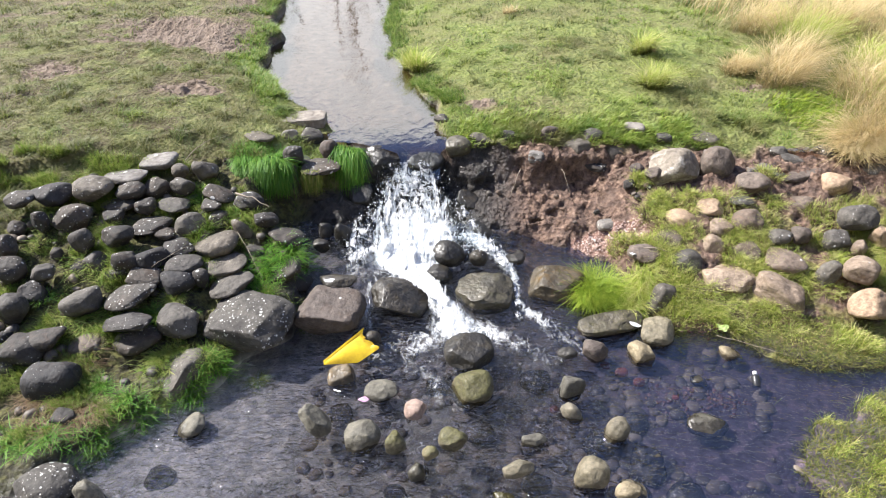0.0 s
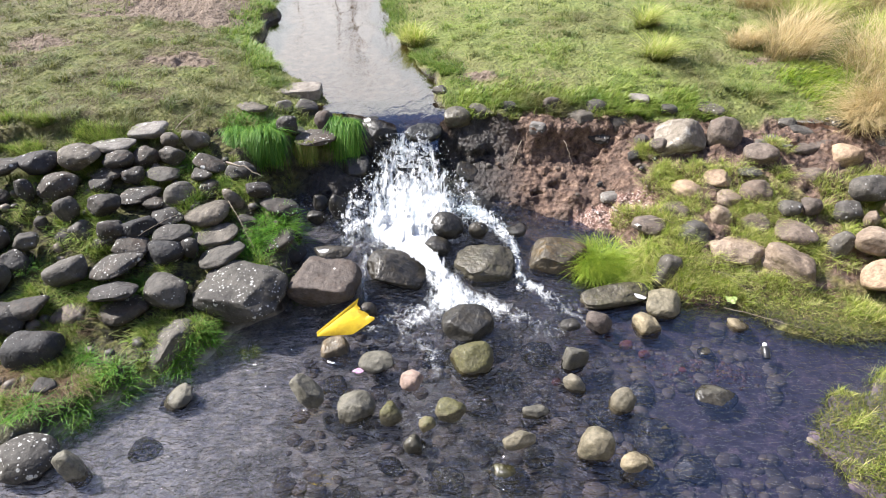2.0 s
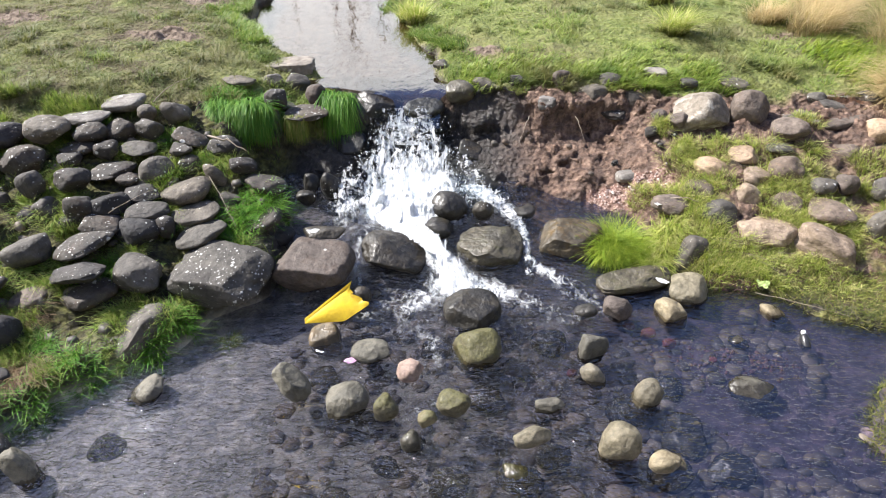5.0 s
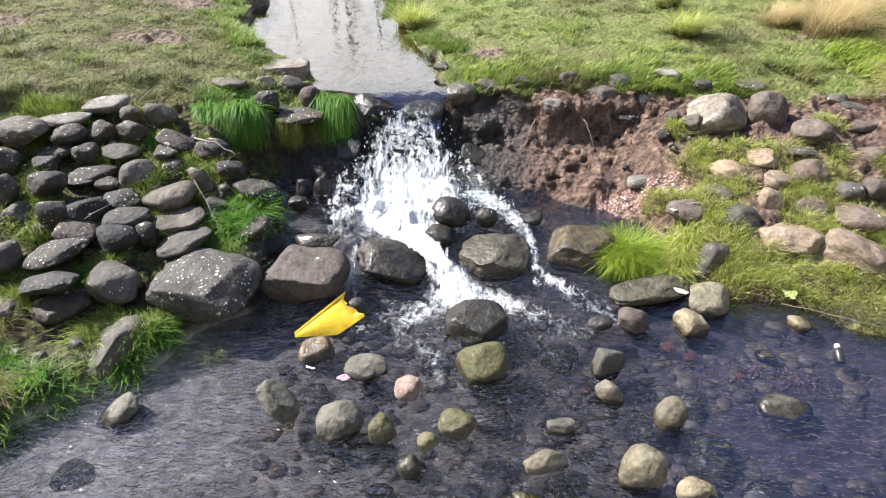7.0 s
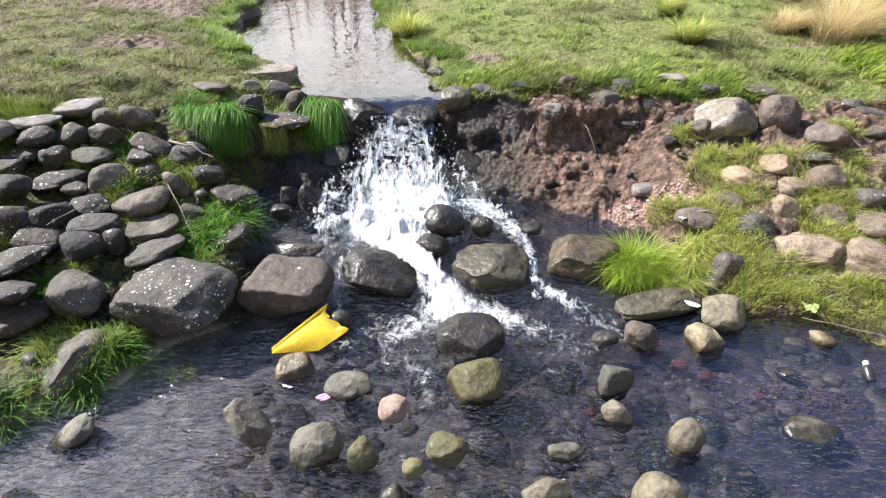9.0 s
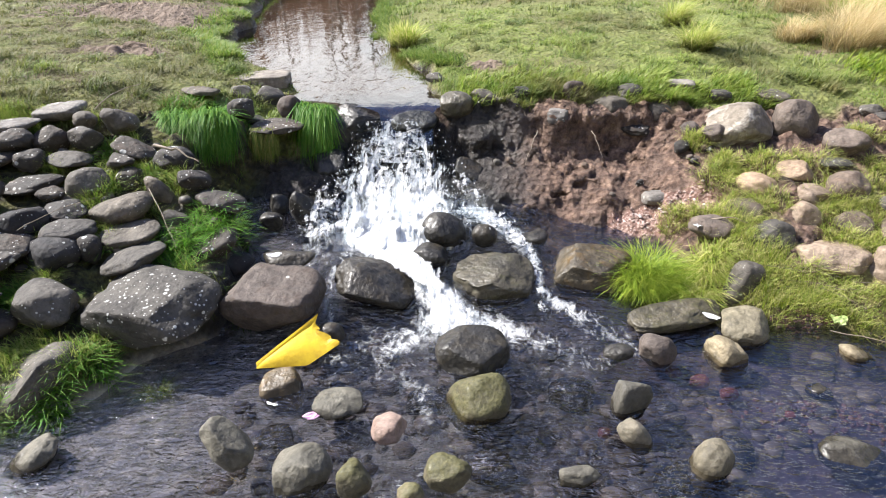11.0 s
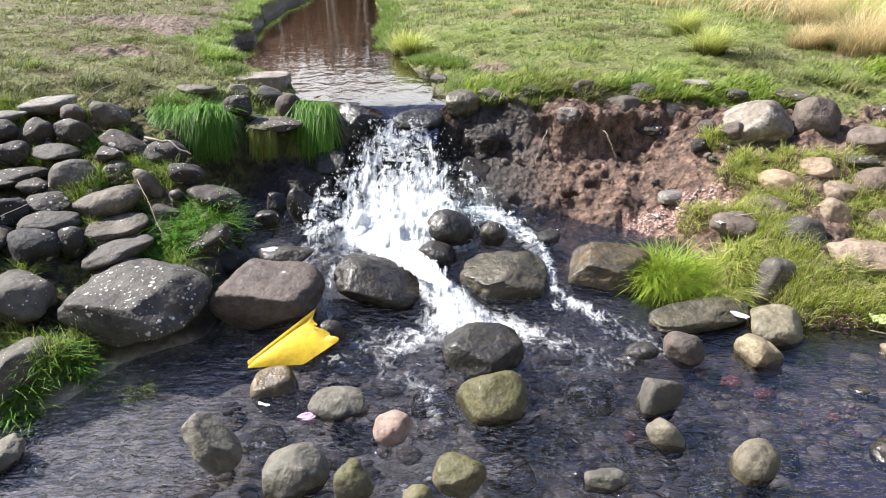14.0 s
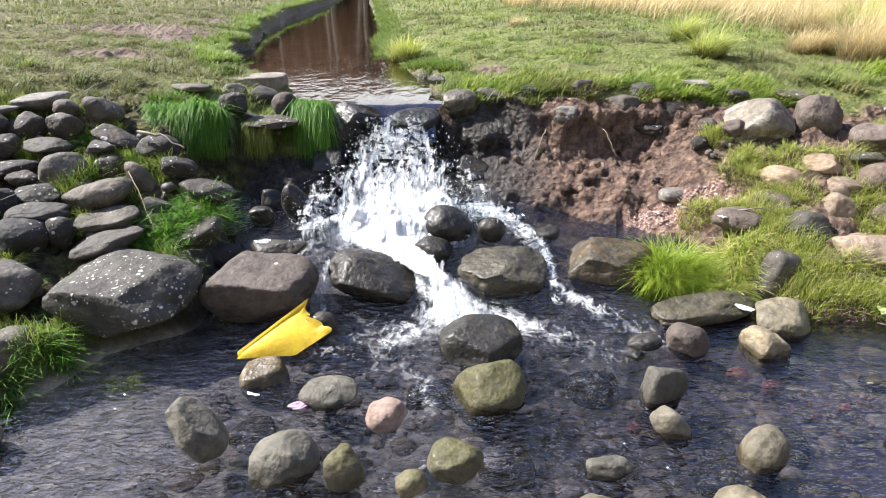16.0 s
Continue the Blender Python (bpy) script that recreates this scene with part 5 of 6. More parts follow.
for i, (x, y, r) in enumerate([(-2.62, 10.8, 0.25), (-2.8, 11.6, 0.25), (-2.88, 12.6, 0.3), (-3.0, 13.6, 0.3), (-3.05, 14.8, 0.35), (-3.1, 16.2, 0.4), (-3.15, 18, 0.4), (-2.4, 9.6, 0.2), (-1.0, 11.2, 0.2), (-1.1, 12.2, 0.2), (-1.3, 13.4, 0.25), (-1.5, 15, 0.3), (-1.7, 16.6, 0.3), (-2.35, 8.15, 0.17), (-2.0, 7.6, 0.16), (-1.75, 7.0, 0.15), (-1.62, 6.7, 0.13), (-1.5, 6.5, 0.12), (-2.4, 8.9, 0.2), (-2.6, 10.2, 0.25), (-2.55, 11.2, 0.3), (-2.5, 12.4, 0.3), (0.1, 6.62, 0.12), (-0.1, 7.05, 0.12), (-0.42, 7.6, 0.12), (-0.6, 8.6, 0.15), (-0.85, 9.4, 0.2), (-0.85, 10.2, 0.2)]):
    tuft("green grass hanging over the stream's edge", [(x - 0.14 if x < -1.2 else x + 0.06, y, r)], 0.10, EDGE, 600, 90 + i, 0.006, (0.4, 1.3), 0.0 if x < -1.2 else 3.1, 1.0, 4, 0.06)
for i, (x, y, r, tall) in enumerate([(-1.68, 3.72, 0.12, 0.13), (-1.78, 3.52, 0.10, 0.12), (-2.1, 3.3, 0.14, 0.12), (-2.3, 3.05, 0.16, 0.12), (-2.6, 3.0, 0.16, 0.13), (-1.36, 4.62, 0.14, 0.16), (-1.28, 4.74, 0.12, 0.16), (-1.5, 4.5, 0.12, 0.14), (-2.75, 4.45, 0.2, 0.14), (-2.7, 3.95, 0.18, 0.13), (-1.1, 4.36, 0.1, 0.12), (-1.75, 5.0, 0.12, 0.13), (-2.0, 3.7, 0.14, 0.12)]):
    tuft("fresh green grass clump among the bank stones", [(x, y, r), (x + 0.6 * r, y + 0.2 * r, 0.7 * r)], tall, HANGING if i < 8 else BANK_GREEN_SHADED, 520, 120 + i, 0.006, (0.4, 1.6), -1.4, 1.0, 4, 0.03)
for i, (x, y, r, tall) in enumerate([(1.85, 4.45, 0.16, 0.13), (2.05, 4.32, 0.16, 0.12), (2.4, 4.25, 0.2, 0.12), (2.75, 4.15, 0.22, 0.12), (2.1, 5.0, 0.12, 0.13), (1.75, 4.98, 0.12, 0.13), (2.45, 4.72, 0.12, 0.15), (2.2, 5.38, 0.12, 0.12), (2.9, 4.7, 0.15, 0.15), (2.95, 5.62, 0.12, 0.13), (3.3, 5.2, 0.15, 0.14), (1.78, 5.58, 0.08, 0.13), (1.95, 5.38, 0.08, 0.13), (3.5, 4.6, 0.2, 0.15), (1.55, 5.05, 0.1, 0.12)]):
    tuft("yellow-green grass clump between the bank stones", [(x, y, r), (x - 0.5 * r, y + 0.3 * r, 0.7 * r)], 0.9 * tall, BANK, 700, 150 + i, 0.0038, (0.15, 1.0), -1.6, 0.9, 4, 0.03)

tuft("vivid lime-green moss cushion by the shore", [(1.88, 4.40, 0.06), (1.91, 4.33, 0.05)], 0.05, LIME_MOSS, 1500, 195, 0.004, (0.1, 0.8), -1.57, 2.0, 2)
for i, (x, y, r) in enumerate([(-2.50, 3.14, 0.13), (-2.34, 3.24, 0.10), (-2.68, 3.38, 0.14), (-2.58, 3.70, 0.12)]):
    tuft("matted dead brown grass over the bank's stones", [(x, y, r)], 0.15, DEAD_GRASS, 700, 190 + i, 0.0045, (0.6, 1.6), -1.4, 0.9, 4, 0.06)


def edge_grass():
    """Long grass leaning out over both edges of the stream."""
    rng = np.random.RandomState(198)
    n = 30000
    y = 6.8 + 13 * rng.rand(n) ** 1.4
    sl, sr = stream_edges(y)
    side = rng.rand(n) < 0.55
    off = np.abs(rng.normal(0, 0.14, n)) + 0.05
    x = np.where(side, sl - off, sr + off)
    keep = fbm(x * 2.2, y * 2.2, 41.0, 3) > 0.40
    x, y, side = x[keep], y[keep], side[keep]
    n = len(x)
    me = blades("stream_edge_grass", x, y, ground_height(x, y) - 0.01, rng.uniform(0.04, 0.12, n), rng.uniform(0.005, 0.010, n), rng.uniform(0.3, 1.2, n),
                np.where(side, 0.0, 3.14) + rng.normal(0, 1.2, n), EDGE, rng, 3)
    return tagged(new("stream_edge_grass", me), "green grass leaning over the stream's edges", "grass", kind="stuff")


edge_grass()
rng = np.random.RandomState(700)
for i in range(80):
    x, y = (rng.uniform(-3.3, -1.3), rng.uniform(3.3, 5.3)) if i < 40 else (rng.uniform(1.7, 3.7), rng.uniform(4.35, 5.5))
    r = rng.uniform(0.04, 0.10) if i < 40 else rng.uniform(0.06, 0.14)
    label = "small green grass clump in a gap between stones" if i < 40 else "small yellowing grass clump in a gap between stones"
    tuft(label, [(x, y, r)], rng.uniform(0.08, 0.15), (HANGING if i % 3 == 0 else BANK_GREEN_SHADED) if i < 40 else BANK, 280, 701 + i, 0.0038, (0.3, 1.5), -1.5, 1.0, 3, 0.02)


def moss_bed(name, label, count, box, seed):
    rng = np.random.RandomState(seed)
    x, y = scatter(rng, count, *box)
    z = ground_height(x, y)
    keep = (z > -0.03) & (z < 0.12) & (fbm(x * 5, y * 5, 3.0) > 0.38)
    x, y, z = x[keep], y[keep], z[keep]
    n = len(x)
    me = blades(name, x, y, z - 0.01, rng.uniform(0.02, 0.06, n), rng.uniform(0.004, 0.008, n), rng.uniform(0.3, 2.0, n), rng.uniform(0, 6.28, n), MOSS, rng, 2)
    return tagged(new(name, me), label, "moss", kind="stuff")


moss_bed("spit_moss", "low mossy turf on a spit in the pool", 48000, (2.2, 4.2, 2.4, 4.3), 171)


def rough_grass(name, label, count, box, seed, material, tall, shape):
    rng = np.random.RandomState(seed)
    x, y = scatter(rng, count, *box)
    keep = rng.rand(count) < shape(x, y)
    x, y = x[keep], y[keep]
    n = len(x)
    me = blades(name, x, y, ground_height(x, y) - 0.02, rng.uniform(0.5, 1.15, n) * tall, rng.uniform(0.006, 0.014, n), rng.uniform(0.2, 1.3, n), -0.5 + rng.normal(0, 0.8, n), material, rng, 3)
    return tagged(new(name, me), label, "grass", kind="stuff")


rough_grass("straw_grass", "tall bleached winter grass at the meadow's back", 42000, (1.0, 13.0, 8.6, 20.0), 181, STRAW, 0.42, lambda x, y: smooth(0.44, 0.6, fbm(x * 1.1, y * 1.1, 6.0) + 0.16 * smooth(0.0, 3.0, (x - 2.2) + 0.8 * (y - 10.5))) * smooth(-0.6, 0.8, (x - 3.2) + 0.9 * (y - 9.8)))
rough_grass("damp_hollow_grass", "vivid green grass in a damp hollow", 16000, (3.0, 5.2, 5.95, 7.6), 182, LUSH, 0.13, lambda x, y: smooth(0.5, 0.8, blob(x, y, 3.75, 6.5, 0.7, 0.55) + 0.5 * (fbm(x * 3, y * 3, 2.0) - 0.5)))
rough_grass("lip_turf", "longer green grass along the bank's top", 26000, (0.15, 3.0, 5.95, 6.7), 183, LAWN, 0.11, lambda x, y: smooth(6.6, 6.1, y) * smooth(0.4, 0.55, fbm(x * 4, y * 4, 5.0)))

# ---- the waterfall ----
def part(name, me, parent, label=""):
    ob = new(name, me)
    ob.parent = parent
    return tagged(ob, label)


def cascade(name, path, left, right, shade, seed, lift=0.0, rough=0.05, rows=90, cols=60):
    """A sheet of falling water. path: (y, z) down the middle; left, right: its edges; shade: how white it is down its way."""
    rng = np.random.RandomState(seed)
    t = np.linspace(0, 1, rows)
    k = np.linspace(0, 1, len(path))
    py, pz = (np.interp(t, k, [p[i] for p in path]) for i in (0, 1))
    xl, xr, sh = (np.interp(t, np.linspace(0, 1, len(a)), a) for a in (left, right, shade))
    xl = xl + 0.16 * (xr - xl).mean() * (fbm(t * 7 + seed, t * 0 + seed * 5.1, 2.0, 3) - 0.5)
    xr = xr + 0.16 * (xr - xl).mean() * (fbm(t * 7 + seed + 30, t * 0 + seed * 2.3, 4.0, 3) - 0.5)
    u = np.linspace(0, 1, cols)
    tt, uu = (a.ravel() for a in np.meshgrid(t, u, indexing="ij"))
    rep = lambda a: np.repeat(a, cols)
    x = rep(xl) + uu * (rep(xr) - rep(xl))
    bow = 4 * uu * (1 - uu)
    o = seed * 3.7
    n1 = fbm(x * 9 + o, tt * 6 + o, o, 4) - 0.5
    n2 = fbm(x * 26 + o, tt * 9, o + 4, 3) - 0.5
    grow = smooth(0.06, 0.45, tt)
    y = rep(py) - lift - 0.05 * bow * grow - grow * (rough * 2.2 * n1 + rough * n2)
    z = rep(pz) + 0.25 * lift + 0.012 * n2 + grow * (rough * 1.2 * n1 + 0.6 * rough * n2)
    edge = smooth(0.0, 0.34, uu + 0.35 * n1) * smooth(1.0, 0.66, uu + 0.35 * n1)
    cover = rep(sh) * (0.55 + 0.45 * edge) - 0.25 * (1 - edge) + 0.36 * n1
    uv = np.stack([x * 1.0 + o, tt * 1.2 + o], 1)
    return mesh_from(name, np.stack([x, y, z], 1), grid_faces(rows, cols), WHITE_WATER, attrs={"cover": cover}, uv=uv)


def droplets(name, count, seed):
    """Beads of spray flung off the fall."""
    rng = np.random.RandomState(seed)
    v, f = ball(1)
    s = rng.beta(2.2, 1.3, count)
    side = rng.rand(count)
    side = np.where(rng.rand(count) < 0.5, np.where(side < 0.5, side * 0.35, 1 - (1 - side) * 0.35), side)
    mid = lambda a: np.interp(s, np.linspace(0, 1, len(a)), a)
    xl, xr = mid([-0.52, -0.56, -0.64, -0.86, -0.9]) - 0.03, mid([0.0, 0.06, 0.13, 0.30, 0.38]) + 0.03
    x = xl + side * (xr - xl) + rng.normal(0, 0.025, count)
    y = mid([5.84, 5.7, 5.5, 5.22, 4.95]) - 0.05 - np.abs(rng.normal(0, 0.06, count)) * (0.3 + s)
    z = mid([0.70, 0.56, 0.42, 0.30, 0.24]) + 0.02 + np.abs(rng.normal(0, 0.045, count)) * (0.3 + s)
    r = rng.uniform(0.001, 0.003, count) * (0.6 + rng.rand(count) ** 3)
    stretch = rng.uniform(1.0, 3.2, count)
    lean = rng.normal(0, 0.5, count)
    p = v[None] * r[:, None, None] * np.stack([np.ones(count), np.ones(count), stretch], 1)[:, None, :]
    p = np.stack([p[..., 0] + p[..., 2] * np.sin(lean)[:, None], p[..., 1], p[..., 2] * np.cos(lean)[:, None]], -1)
    p += np.stack([x, y, z], 1)[:, None, :]
    faces = (np.arange(count)[:, None, None] * len(v) + f[None]).reshape(-1, 3)
    return mesh_from(name, p.reshape(-1, 3), faces, SPRAY)


def spray_material():
    n = Nodes("spray_drops")
    return n.finish((0.9, 0.92, 0.94), 0.2)


SPRAY = spray_material()


def build_waterfall():
    fall = tagged(new("waterfall"), "white waterfall tumbling over dark rock into the pool", "waterfall")
    main = [(6.14, 0.772), (6.02, 0.755), (5.88, 0.756), (5.80, 0.70), (5.75, 0.62), (5.69, 0.545), (5.60, 0.475), (5.48, 0.415), (5.32, 0.345), (5.16, 0.29), (5.04, 0.24), (4.93, 0.13)]
    part("lip_sheet", cascade("lip_sheet", main[2:7], [-0.40, -0.50, -0.56, -0.62, -0.66], [0.0, 0.02, 0.04, 0.06, 0.08], [0.10, 0.34, 0.50, 0.56, 0.56], 1, 0.015, 0.02), fall, "thin glassy water bending over the lip")
    part("cascade", cascade("cascade", main[3:], [-0.56, -0.62, -0.70, -0.78, -0.82, -0.82], [0.0, 0.09, 0.18, 0.28, 0.36, 0.42], [0.36, 0.50, 0.58, 0.66, 0.82, 1.0], 2, 0.03, 0.06), fall)
    part("cascade", cascade("cascade", main[3:], [-0.55, -0.60, -0.62, -0.60, -0.56], [-0.36, -0.30, -0.24, -0.16, 0.0], [0.40, 0.54, 0.60, 0.74, 0.92], 3, 0.06, 0.09), fall)
    part("cascade", cascade("cascade", main[4:], [-0.16, -0.20, -0.24, -0.26], [0.0, 0.07, 0.16, 0.30], [0.36, 0.50, 0.60, 0.80], 4, 0.07, 0.08), fall)
    part("side_splash", cascade("side_splash", [(5.50, 0.45), (5.40, 0.42), (5.26, 0.35), (5.10, 0.27), (4.92, 0.24)], [-0.66, -0.76, -0.86, -0.92, -0.95], [-0.52, -0.52, -0.54, -0.54, -0.54], [0.40, 0.52, 0.54, 0.58], 5, 0.02, 0.08), fall, "lacy splash over black rock")
    part("side_splash", cascade("side_splash", [(5.50, 0.46), (5.40, 0.42), (5.28, 0.36), (5.16, 0.28), (5.04, 0.25)], [0.02, 0.06, 0.10, 0.16], [0.18, 0.34, 0.48, 0.62], [0.38, 0.48, 0.52, 0.62], 6, 0.02, 0.07), fall, "lacy splash over black rock")
    part("trickle", cascade("trickle", [(4.82, 0.19), (4.66, 0.165), (4.54, 0.14), (4.46, 0.08), (4.38, 0.03)], [0.545, 0.56, 0.575, 0.57], [0.64, 0.64, 0.645, 0.68], [0.36, 0.46, 0.50, 0.60], 7, 0.02, 0.02), fall, "thin trickle between two rocks")
    part("trickle", cascade("trickle", [(4.66, 0.16), (4.48, 0.13), (4.36, 0.08), (4.26, 0.03), (4.16, 0.01)], [-0.60, -0.60, -0.59, -0.60], [-0.53, -0.53, -0.52, -0.50], [0.30, 0.40, 0.44, 0.55], 8, 0.02, 0.02), fall, "thin trickle between two rocks")
    part("chute", cascade("chute", [(5.16, 0.29), (4.98, 0.235), (4.80, 0.19), (4.62, 0.15), (4.48, 0.125), (4.36, 0.085), (4.24, 0.04), (4.14, 0.015)], [-0.60, -0.64, -0.50, -0.26, -0.09, -0.06, -0.08, -0.10], [0.32, 0.02, -0.02, 0.06, 0.14, 0.20, 0.30, 0.36], [0.95, 1.0, 0.95, 0.85, 0.80, 0.62], 9, 0.01, 0.04), fall, "white water racing between the rocks")
    part("chute", cascade("chute", [(5.20, 0.29), (5.10, 0.255), (5.02, 0.235), (4.94, 0.215), (4.82, 0.19)], [0.10, 0.20, 0.30, 0.42, 0.50], [0.42, 0.48, 0.54, 0.60, 0.64], [0.66, 0.68, 0.62, 0.48], 11, 0.01, 0.03), fall, "white water racing between the rocks")
    part("spray", droplets("spray", 550, 10), fall)["kind"] = "stuff"
    return fall


build_waterfall()

# ---- small stones ----
def pebbles(name, label, material, x, y, size, seed, sink=0.3, flat=0.65):
    rng = np.random.RandomState(seed)
    v, f = ball(2)
    n = len(x)
    z = ground_height(x, y)
    s = size[:, None] * rng.uniform(0.65, 1.25, (n, 3)) * np.array([1, 1, flat])
    a = rng.uniform(0, 6.28, n)
    wob = 1 + 0.3 * (rng.rand(n, len(v), 1) - 0.5)
    p = v[None] * wob * s[:, None, :]
    p = np.stack([p[..., 0] * np.cos(a)[:, None] - p[..., 1] * np.sin(a)[:, None], p[..., 0] * np.sin(a)[:, None] + p[..., 1] * np.cos(a)[:, None], p[..., 2]], -1)
    p += np.stack([x, y, z + s[:, 2] * (0.5 - sink)], 1)[:, None, :]
    faces = (np.arange(n)[:, None, None] * len(v) + f[None]).reshape(-1, 3)
    return tagged(new(name, mesh_from(name, p.reshape(-1, 3), faces, material)), label, "gravel", kind="stuff")


def strewn(seed, count, box, shape):
    rng = np.random.RandomState(seed)
    x, y = scatter(rng, count, *box)
    keep = rng.rand(count) < shape(x, y)
    return x[keep], y[keep], rng


x, y, rng = strewn(201, 2600, (1.2, 2.6, 3.0, 4.0), lambda x, y: smooth(0.3, 0.9, blob(x, y, 1.85, 3.52, 0.36, 0.14) + 0.5 * blob(x, y, 1.4, 3.7, 0.3, 0.1)))
pebbles("red_gravel_bar", "small red-brown gravel bar under shallow water", RED_GRAVEL, x, y, rng.uniform(0.006, 0.016, len(x)), 202)
x, y, rng = strewn(203, 1500, (-0.9, 2.3, 2.3, 4.3), lambda x, y: (inside_by(BASIN, x, y) > 0.05) * smooth(0.35, 0.6, fbm(x * 2.5, y * 2.5, 4.0)) * (0.35 + 0.65 * smooth(-1.2, -0.2, x)))
pebbles("bed_cobbles", "dark pebbles and cobbles covering the pool's bed", BED_PEBBLES, x, y, 0.012 + 0.058 * rng.rand(len(x)) ** 2.2, 204, 0.5, 0.5)
rng = np.random.RandomState(205)
for i in range(15):
    px, py = rng.uniform(0.35, 1.95), rng.uniform(5.3, 5.82)
    r = 0.02 + 0.045 * rng.rand() ** 2
    pz = float(ground_height(np.array([px]), np.array([py]))[0])
    stone("earth", ("brown", "dark", "brown", "grey")[i % 4], (px, py, pz), (r * 1.2, r, r * 0.9), rng.uniform(-30, 30))
x, y, rng = strewn(207, 700, (1.0, 1.95, 4.95, 5.4), lambda x, y: smooth(0.35, 0.8, blob(x, y, 1.5, 5.16, 0.36, 0.14)))
pebbles("pale_gravel_patch", "pale pink and white gravel on a ledge of earth", PALE_GRAVEL, x, y, rng.uniform(0.004, 0.012, len(x)), 208)
x, y, rng = strewn(209, 500, (1.75, 2.3, 4.1, 4.35), lambda x, y: smooth(0.3, 0.8, blob(x, y, 2.0, 4.22, 0.2, 0.08)))
pebbles("shore_gravel", "dark red gravel on the pool's shore", RED_GRAVEL, x, y, rng.uniform(0.005, 0.013, len(x)), 210)
x, y, rng = strewn(211, 160, (-3.4, -1.2, 3.2, 5.3), lambda x, y: (inside_by(BASIN, x, y) < -0.1) * 1.0)
pebbles("bank_rubble", "small dark rubble filling gaps between bank stones", BED_PEBBLES, x, y, rng.uniform(0.02, 0.05, len(x)), 212, 0.3, 0.8)


# ---- loose things ----
def tube(points, radii, sides=7):
    """Places and faces of a tapered tube along points."""
    pts = [Vector(p) for p in points]
    verts, faces = [], []
    for i, p in enumerate(pts):
        way = (pts[min(i + 1, len(pts) - 1)] - pts[max(i - 1, 0)]).normalized()
        side = way.orthogonal().normalized()
        up = way.cross(side)
        for k in range(sides):
            a = 6.283 * k / sides
            verts.append(p + (side * math.cos(a) + up * math.sin(a)) * radii[i])
    for i in range(len(pts) - 1):
        for k in range(sides):
            faces.append([i * sides + k, i * sides + (k + 1) % sides, (i + 1) * sides + (k + 1) % sides, (i + 1) * sides + k])
    return [tuple(v) for v in verts], faces


def stick(label, a, b, r, sag=0.02, seed=0, material=None):
    rng = random.Random(seed)
    a, b = Vector(a), Vector(b)
    pts, rad = [], []
    for i in range(9):
        s = i / 8
        jitter = Vector((rng.uniform(-1, 1), rng.uniform(-1, 1), rng.uniform(-1, 1))) * r * 1.2
        pts.append(a.lerp(b, s) + Vector((0, 0, sag * math.sin(s * math.pi))) + jitter)
        rad.append(max(r * (1 - 0.65 * s) * rng.uniform(0.85, 1.15), 0.001))
    v, f = tube(pts, rad)
    return tagged(new("stick", mesh_from("stick", v, f, material or DEAD_WOOD)), label, "stick", "dead sticks")


stick("bleached dead branch lying on the bank", (-1.72, 5.08, 0.76), (-1.42, 4.98, 0.70), 0.010, 0.02, 1)
stick("thin bleached twig lying in the grass", (-2.25, 5.45, 0.90), (-2.02, 5.72, 1.0), 0.004, 0.03, 2)
stick("thin dry stem fallen across stones", (-1.62, 4.68, 0.64), (-1.36, 4.30, 0.45), 0.0028, 0.02, 3)
stick("thin dry stem fallen across stones", (-2.2, 4.32, 0.55), (-1.86, 4.55, 0.64), 0.0025, 0.02, 4)
stick("dry reed stalk floating by the shore", (2.1, 4.12, 0.03), (2.62, 3.86, 0.03), 0.003, 0.01, 5)
stick("dry stem lying in the tussock", (1.66, 4.86, 0.34), (1.86, 4.78, 0.36), 0.006, 0.02, 6)
stick("dry root dangling from the earth bank", (0.72, 5.80, 0.62), (0.62, 5.60, 0.44), 0.005, 0.02, 7)
stick("dry root dangling from the earth bank", (1.1, 5.78, 0.62), (1.16, 5.62, 0.47), 0.004, 0.02, 8)
for i in range(9):
    rng_s = random.Random(300 + i)
    px, py = rng_s.uniform(1.85, 2.35), rng_s.uniform(4.28, 4.52)
    pz = float(ground_height(np.array([px]), np.array([py]))[0]) + 0.05
    an = rng_s.uniform(-0.9, 0.3)
    stick("dry straw stem tangled in the turf", (px, py, pz), (px + 0.24 * math.cos(an), py + 0.24 * math.sin(an), pz + rng_s.uniform(-0.05, 0.03)), 0.002, 0.01, 320 + i)


def sheet_thing(name, label, category, corners, cols, rows, thick, material, wave=0.0, cut=None):
    """A thin solid panel between two edges. corners: lower left, lower right, upper right, upper left."""
    a, b, c, d = (np.array(p, float) for p in corners)
    u, v = (g.ravel() for g in np.meshgrid(np.linspace(0, 1, cols), np.linspace(0, 1, rows)))
    p = (a * (1 - u[:, None]) + b * u[:, None]) * (1 - v[:, None]) + (d * (1 - u[:, None]) + c * u[:, None]) * v[:, None]
    nrm = np.cross(b - a, d - a)
    nrm = nrm / np.linalg.norm(nrm)
    p = p + nrm * (wave * np.sin(u * math.pi) * np.sin(v * 2.6))[:, None]
    if cut is not None:
        p = cut(p, u, v)
    f = grid_faces(rows, cols)
    n = len(p)
    rim = list(range(cols)) + list(range(2 * cols - 1, n, cols)) + list(range(n - 2, n - cols - 1, -1)) + list(range(n - 2 * cols, 0, -cols))
    walls = [[rim[i], rim[(i + 1) % len(rim)], rim[(i + 1) % len(rim)] + n, rim[i] + n] for i in range(len(rim))]
    faces = np.concatenate([f[:, ::-1], f + n, np.array(walls)])
    return mesh_from(name, np.concatenate([p, p + nrm * thick]), faces, material, smooth_faces=False)


